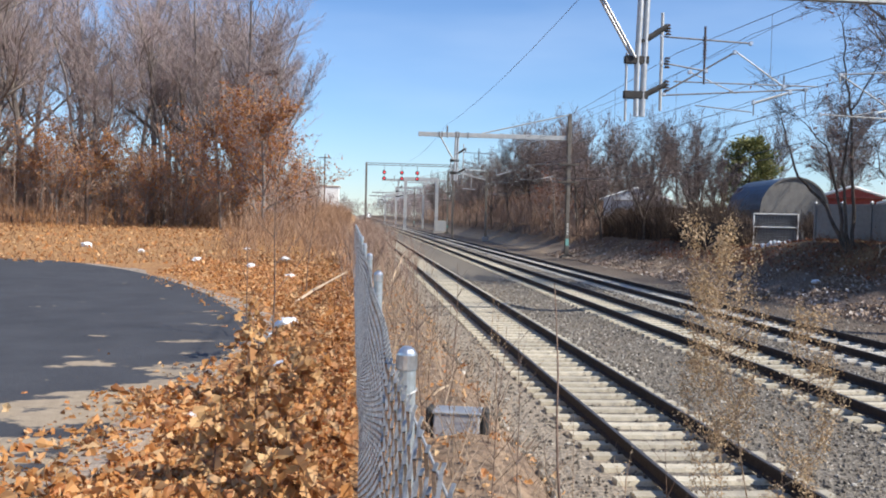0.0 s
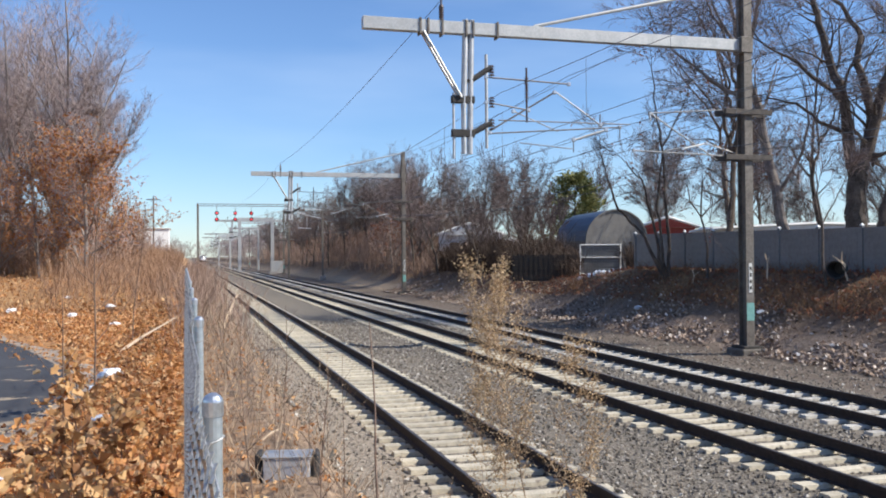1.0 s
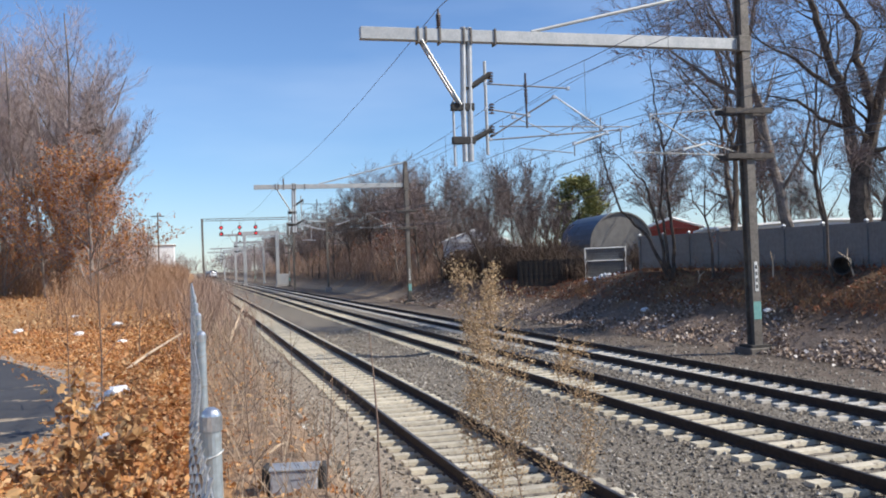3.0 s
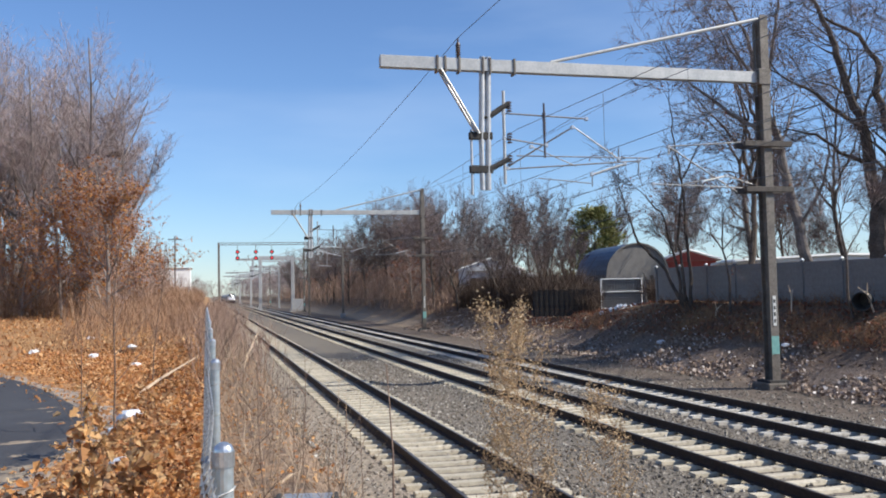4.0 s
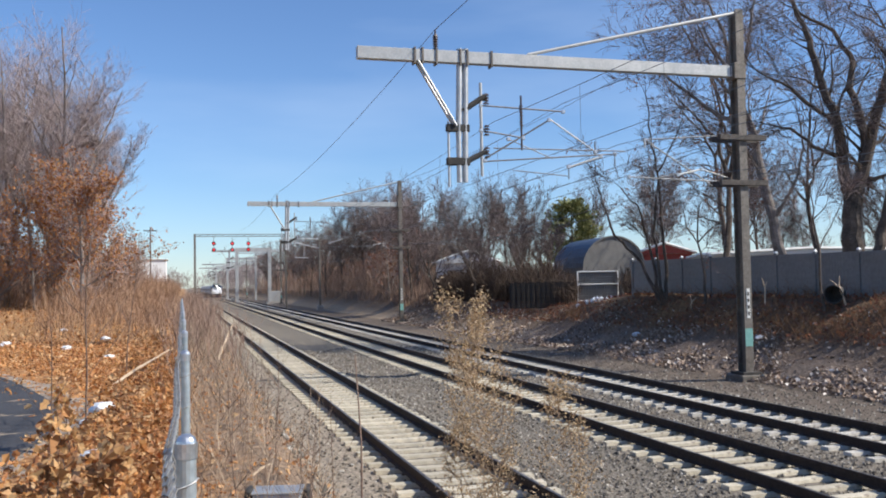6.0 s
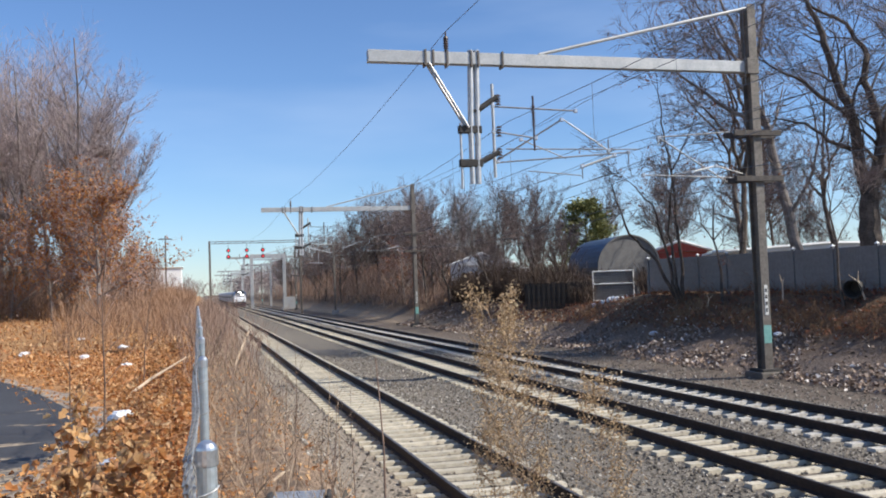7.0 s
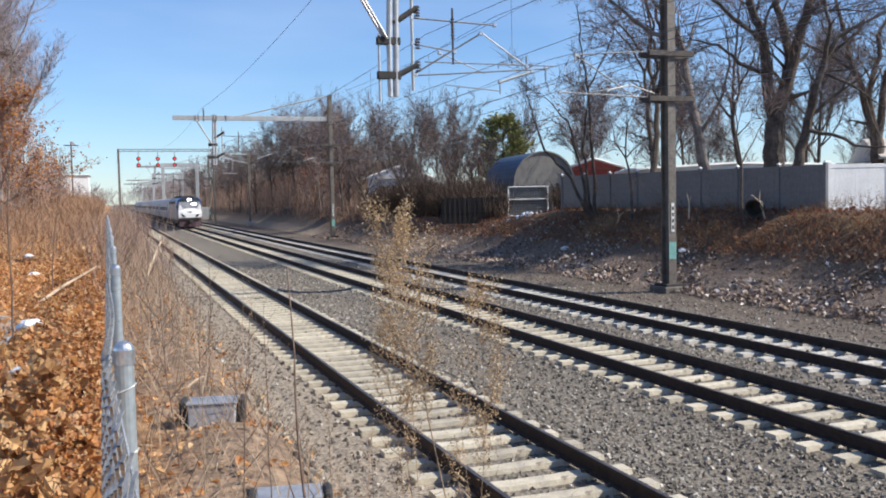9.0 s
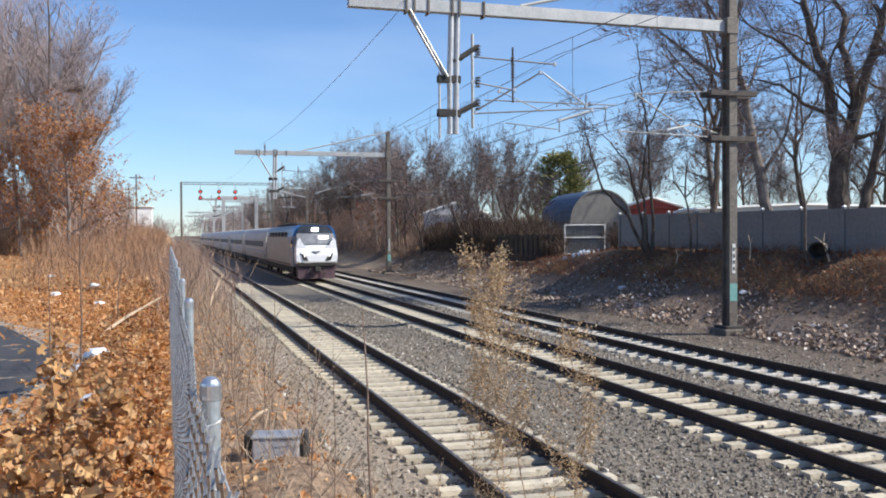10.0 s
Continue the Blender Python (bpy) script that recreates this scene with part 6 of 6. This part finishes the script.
def locomotive():
    t = tagged(new("electric_locomotive"), "silver and white electric locomotive with blue cab band, headlights lit", "locomotive")
    W = 1.49
    side = [(-W, 0.95), (-W, 3.05), (-W + 0.12, 3.5), (-W + 0.45, 3.82), (W - 0.45, 3.82), (W - 0.12, 3.5), (W, 3.05), (W, 0.95)]
    part("body", prism(side, 1.15, 18.6), M_LOCO_GREY, t, "plain grey body side")
    part("cab_band", prism([(x * 1.006, z + 0.006) for x, z in side[1:7]], 1.14, 4.2), M_LOCO_BLUE, t, "deep blue cab top")
    for s in (-1, 1):
        swoosh = bmesh.new()
        line = ((1.14, 3.05), (1.14, 1.75), (1.9, 1.95), (3.0, 2.45), (4.2, 3.05))
        inner = [swoosh.verts.new((s * (W - 0.01), y, z)) for y, z in line]
        outer = [swoosh.verts.new((s * (W + 0.012), y, z)) for y, z in line]
        swoosh.faces.new(inner)
        swoosh.faces.new(outer)
        for k in range(5):
            swoosh.faces.new((inner[k], inner[(k + 1) % 5], outer[(k + 1) % 5], outer[k]))
        bmesh.ops.recalc_face_normals(swoosh, faces=swoosh.faces)
        part("swoosh", swoosh, M_LOCO_BLUE, t, "blue sweep behind the cab window")
        part("mask_wing", prism([(s * 1.40, 2.10), (s * 0.55, 2.34), (s * 0.9, 2.46), (s * 1.16, 2.95), (s * 1.33, 2.75)], 0.16, 0.62), M_LOCO_WHITE, t, "white flank of the nose mask")
        part("mirror", block(s * 1.53 - 0.06, s * 1.53 + 0.06, 1.2, 1.32, 2.5, 2.8, 0.02), M_DARK, t)
        part("handrail", pipe((s * 1.52, 2.35, 1.2), (s * 1.52, 2.35, 2.5), 0.02), M_FITTING, t)
    part("bumper_strip", block(-1.3, 1.3, -0.04, 0.1, 1.24, 1.33, 0.02), M_SILVER, t, "pale strip under the nose")

    def face(name, loops, material, label="", parent=t):
        bm = bmesh.new()
        rings = [[bm.verts.new(p) for p in loop] for loop in loops]
        for a, b in zip(rings, rings[1:]):
            for k in range(len(a)):
                j = (k + 1) % len(a)
                bm.faces.new((a[k], a[j], b[j], b[k]))
        bm.faces.new(rings[-1])
        bm.faces.new(rings[0][::-1])
        bmesh.ops.recalc_face_normals(bm, faces=bm.faces)
        return part(name, bm, material, parent, label)

    def ring(w, y, z):
        return [(-w, y, z), (w, y, z), (w, 1.2, z), (-w, 1.2, z)]

    face("nose", [ring(1.3, 0.22, 0.98), ring(1.40, 0.02, 1.35), ring(1.42, 0.0, 1.75), ring(1.38, 0.12, 2.15), ring(1.34, 0.32, 2.42)], M_LOCO_WHITE, "white rounded nose")
    part("chin", block(-1.3, 1.3, 0.0, 0.3, 0.99, 1.26, 0.05), M_DARK, t, "dark chin below the nose")
    face("windshield_frame", [ring(1.34, 0.32, 2.42), ring(1.26, 0.85, 3.25)], M_LOCO_GREY, "sloped silver cab front")
    face("brow", [ring(1.28, 0.83, 3.25), ring(1.12, 1.0, 3.62), ring(0.9, 1.1, 3.8)], M_GLASS, "near-black brow above the windshield")
    w = bmesh.new()
    for x0, x1 in ((-1.12, -0.03), (0.03, 1.12)):
        v = [w.verts.new(p) for p in ((x0, 0.355, 2.5), (x1, 0.355, 2.5), (x1 * 0.93, 0.80, 3.2), (x0 * 0.93, 0.80, 3.2))]
        u = [w.verts.new((p.co.x, p.co.y - 0.025, p.co.z + 0.012)) for p in v]
        w.faces.new(u)
        for k in range(4):
            w.faces.new((v[k], v[(k + 1) % 4], u[(k + 1) % 4], u[k]))
    bmesh.ops.recalc_face_normals(w, faces=w.faces)
    part("windshield", w, M_WINDSHIELD, t, "grey reflecting split windshield")
    part("top_headlight", block(-0.24, 0.24, 0.80, 0.95, 3.42, 3.64, 0.03), M_HEADLIGHT, t, "bright twin headlight")
    part("sign", block(0.2, 0.85, 0.50, 0.56, 2.9, 3.06, 0.01), M_HEADLIGHT, t, "lit cab display")
    for s in (-1, 1):
        h = part("headlight_pod", prism([(s * 0.6, 1.35), (s * 0.95, 1.42), (s * 1.12, 1.92), (s * 0.7, 1.62)], -0.035, 0.05), M_DARK, t, "dark slanted lamp recess")
        part("lamp", pipe((s * 0.86, -0.06, 1.7), (s * 0.86, -0.03, 1.7), 0.03, n=12), M_HEADLIGHT, h, "lit ditch light")
    part("grille", prism([(-0.3, 2.05), (0.3, 2.05), (0.0, 1.86)], -0.02, 0.08), M_LOCO_GREY, t)
    part("bumper", block(-1.35, 1.35, 0.05, 1.0, 0.98, 1.2, 0.04), M_LOCO_RED, t, "dull red-brown bumper strip")
    part("pilot", prism([(-1.25, 0.15), (1.25, 0.15), (1.35, 0.95), (-1.35, 0.95)], 0.18, 0.9), M_LOCO_RED, t, "dull dark pilot plate")
    part("coupler", block(-0.2, 0.2, -0.35, 0.3, 0.62, 0.98, 0.05), M_DARK, t)
    part("hose", pipe((0.45, 0.05, 0.9), (0.5, -0.05, 0.35), 0.04), M_DARK, t)
    part("hose", pipe((-0.45, 0.05, 0.9), (-0.5, -0.05, 0.35), 0.04), M_DARK, t)
    part("underframe", block(-1.35, 1.35, 2.0, 18.4, 0.5, 0.95, 0.03), M_DARK, t)
    for s in (-1, 1):
        part("side_window", block(s * W - 0.02, s * W + 0.02, 1.45, 2.2, 2.3, 3.0, 0.01), M_GLASS, t)
        part("side_stripe", block(s * (W + 0.004) - 0.004, s * (W + 0.004) + 0.004, 2.65, 18.5, 2.55, 2.95), M_LOCO_GREY, t)
        for k in range(6):
            part("side_grille", block(s * (W + 0.006) - 0.006, s * (W + 0.006) + 0.006, 4.4 + 2.1 * k, 5.9 + 2.1 * k, 3.0, 3.36), M_DARK, t)
        part("red_stripe", block(s * (W + 0.004) - 0.004, s * (W + 0.004) + 0.004, 2.65, 18.5, 1.0, 1.12), M_LOCO_RED, t)
    for k in range(5):
        part("roof_gear", block(-0.85, 0.85, 4.4 + 2.3 * k, 6.2 + 2.3 * k, 3.82, 4.0 + 0.08 * (k % 2), 0.05), M_DARK, t)
    part("roof_rail", pipe((-1.0, 4.2, 3.95), (-1.0, 15.4, 3.95), 0.04), M_DARK, t)
    pan = part("pantograph", pipe((0, 17.5, 4.0), (0, 15.6, 5.1), 0.06), M_DARK, t)
    part("upper_arm", pipe((0, 15.6, 5.1), (0, 17.3, 6.42), 0.04), M_DARK, pan)
    part("collector", pipe((-0.9, 17.3, 6.44), (0.9, 17.3, 6.44), 0.05), M_DARK, pan)
    for y in (4.4, 15.6):
        bogie(t, y)
    return t


def coach():
    t = tagged(new("passenger_coach"), "silver tubular passenger coach with a dark window band", "passenger coach", "train coaches")
    W, L = 1.5, 25.6
    side = [(-1.28, 0.95), (-1.46, 1.5), (-W, 2.1), (-1.47, 2.8), (-1.34, 3.35), (-1.05, 3.7), (-0.5, 3.86), (0.5, 3.86), (1.05, 3.7), (1.34, 3.35), (1.47, 2.8), (W, 2.1), (1.46, 1.5), (1.28, 0.95)]
    part("body", prism(side, 0.3, L), M_SILVER, t, "fluted silver body")
    part("underframe", block(-1.2, 1.2, 0.6, L - 0.3, 0.5, 0.95), M_DARK, t)
    part("gangway", block(-0.6, 0.6, -0.5, 0.31, 0.9, 3.3), M_DARK, t)
    for s in (-1, 1):
        band = part("window_band", block(s * 1.49 - 0.025, s * 1.49 + 0.025, 2.6, L - 2.4, 2.1, 2.6, 0.01), M_DARK, t, "dark window band")
        for k in range(13):
            y = 3.0 + k * 1.58
            part("pane", block(s * 1.515 - 0.008, s * 1.515 + 0.008, y, y + 1.3, 2.15, 2.55), M_PANE, band)
        for y in (1.0, L - 1.9):
            part("door", block(s * 1.475 - 0.025, s * 1.475 + 0.025, y, y + 0.9, 1.0, 3.0), M_LOCO_GREY, t)
        part("stripe", block(s * 1.475 - 0.022, s * 1.475 + 0.022, 2.6, L - 2.4, 1.62, 1.74), M_LOCO_BLUE, t)
    for y in (4.0, L - 3.7):
        bogie(t, y)
    return t


build_woods()
build_brush()
build_right_trees()
build_pine()
build_houses()
build_overhead()
build_fence()
build_trackside()
bank_clutter()
build_weeds()
leaf_cover()
ballast_stones()
LOCO = locomotive()
COACHES = [coach()]
for _ in range(6):
    COACHES.append(copy_thing(COACHES[0], Matrix.Identity(4)))
build_track("railway_track", 0.0, 8.16, M_TIE, "ballasted railway track with dark rails on pale concrete ties")
build_track("railway_track", 5.04, 8.64, M_TIE, "ballasted railway track with dark rails on pale concrete ties")
build_track("railway_track", 8.69, 8.4, M_TIE_WHITE, "ballasted railway track with dark rails on whitish concrete ties")


def motions():
    def run(thing, back):
        walk(thing, [(t, pose(5.79, 62.0 + 56.0 * (10 - t) + back, 0)) for t in (0, 2.5, 5, 7.5, 10)])

    run(LOCO, 0.0)
    for k, c in enumerate(COACHES):
        run(c, 19.6 + 26.1 * k)


motions()
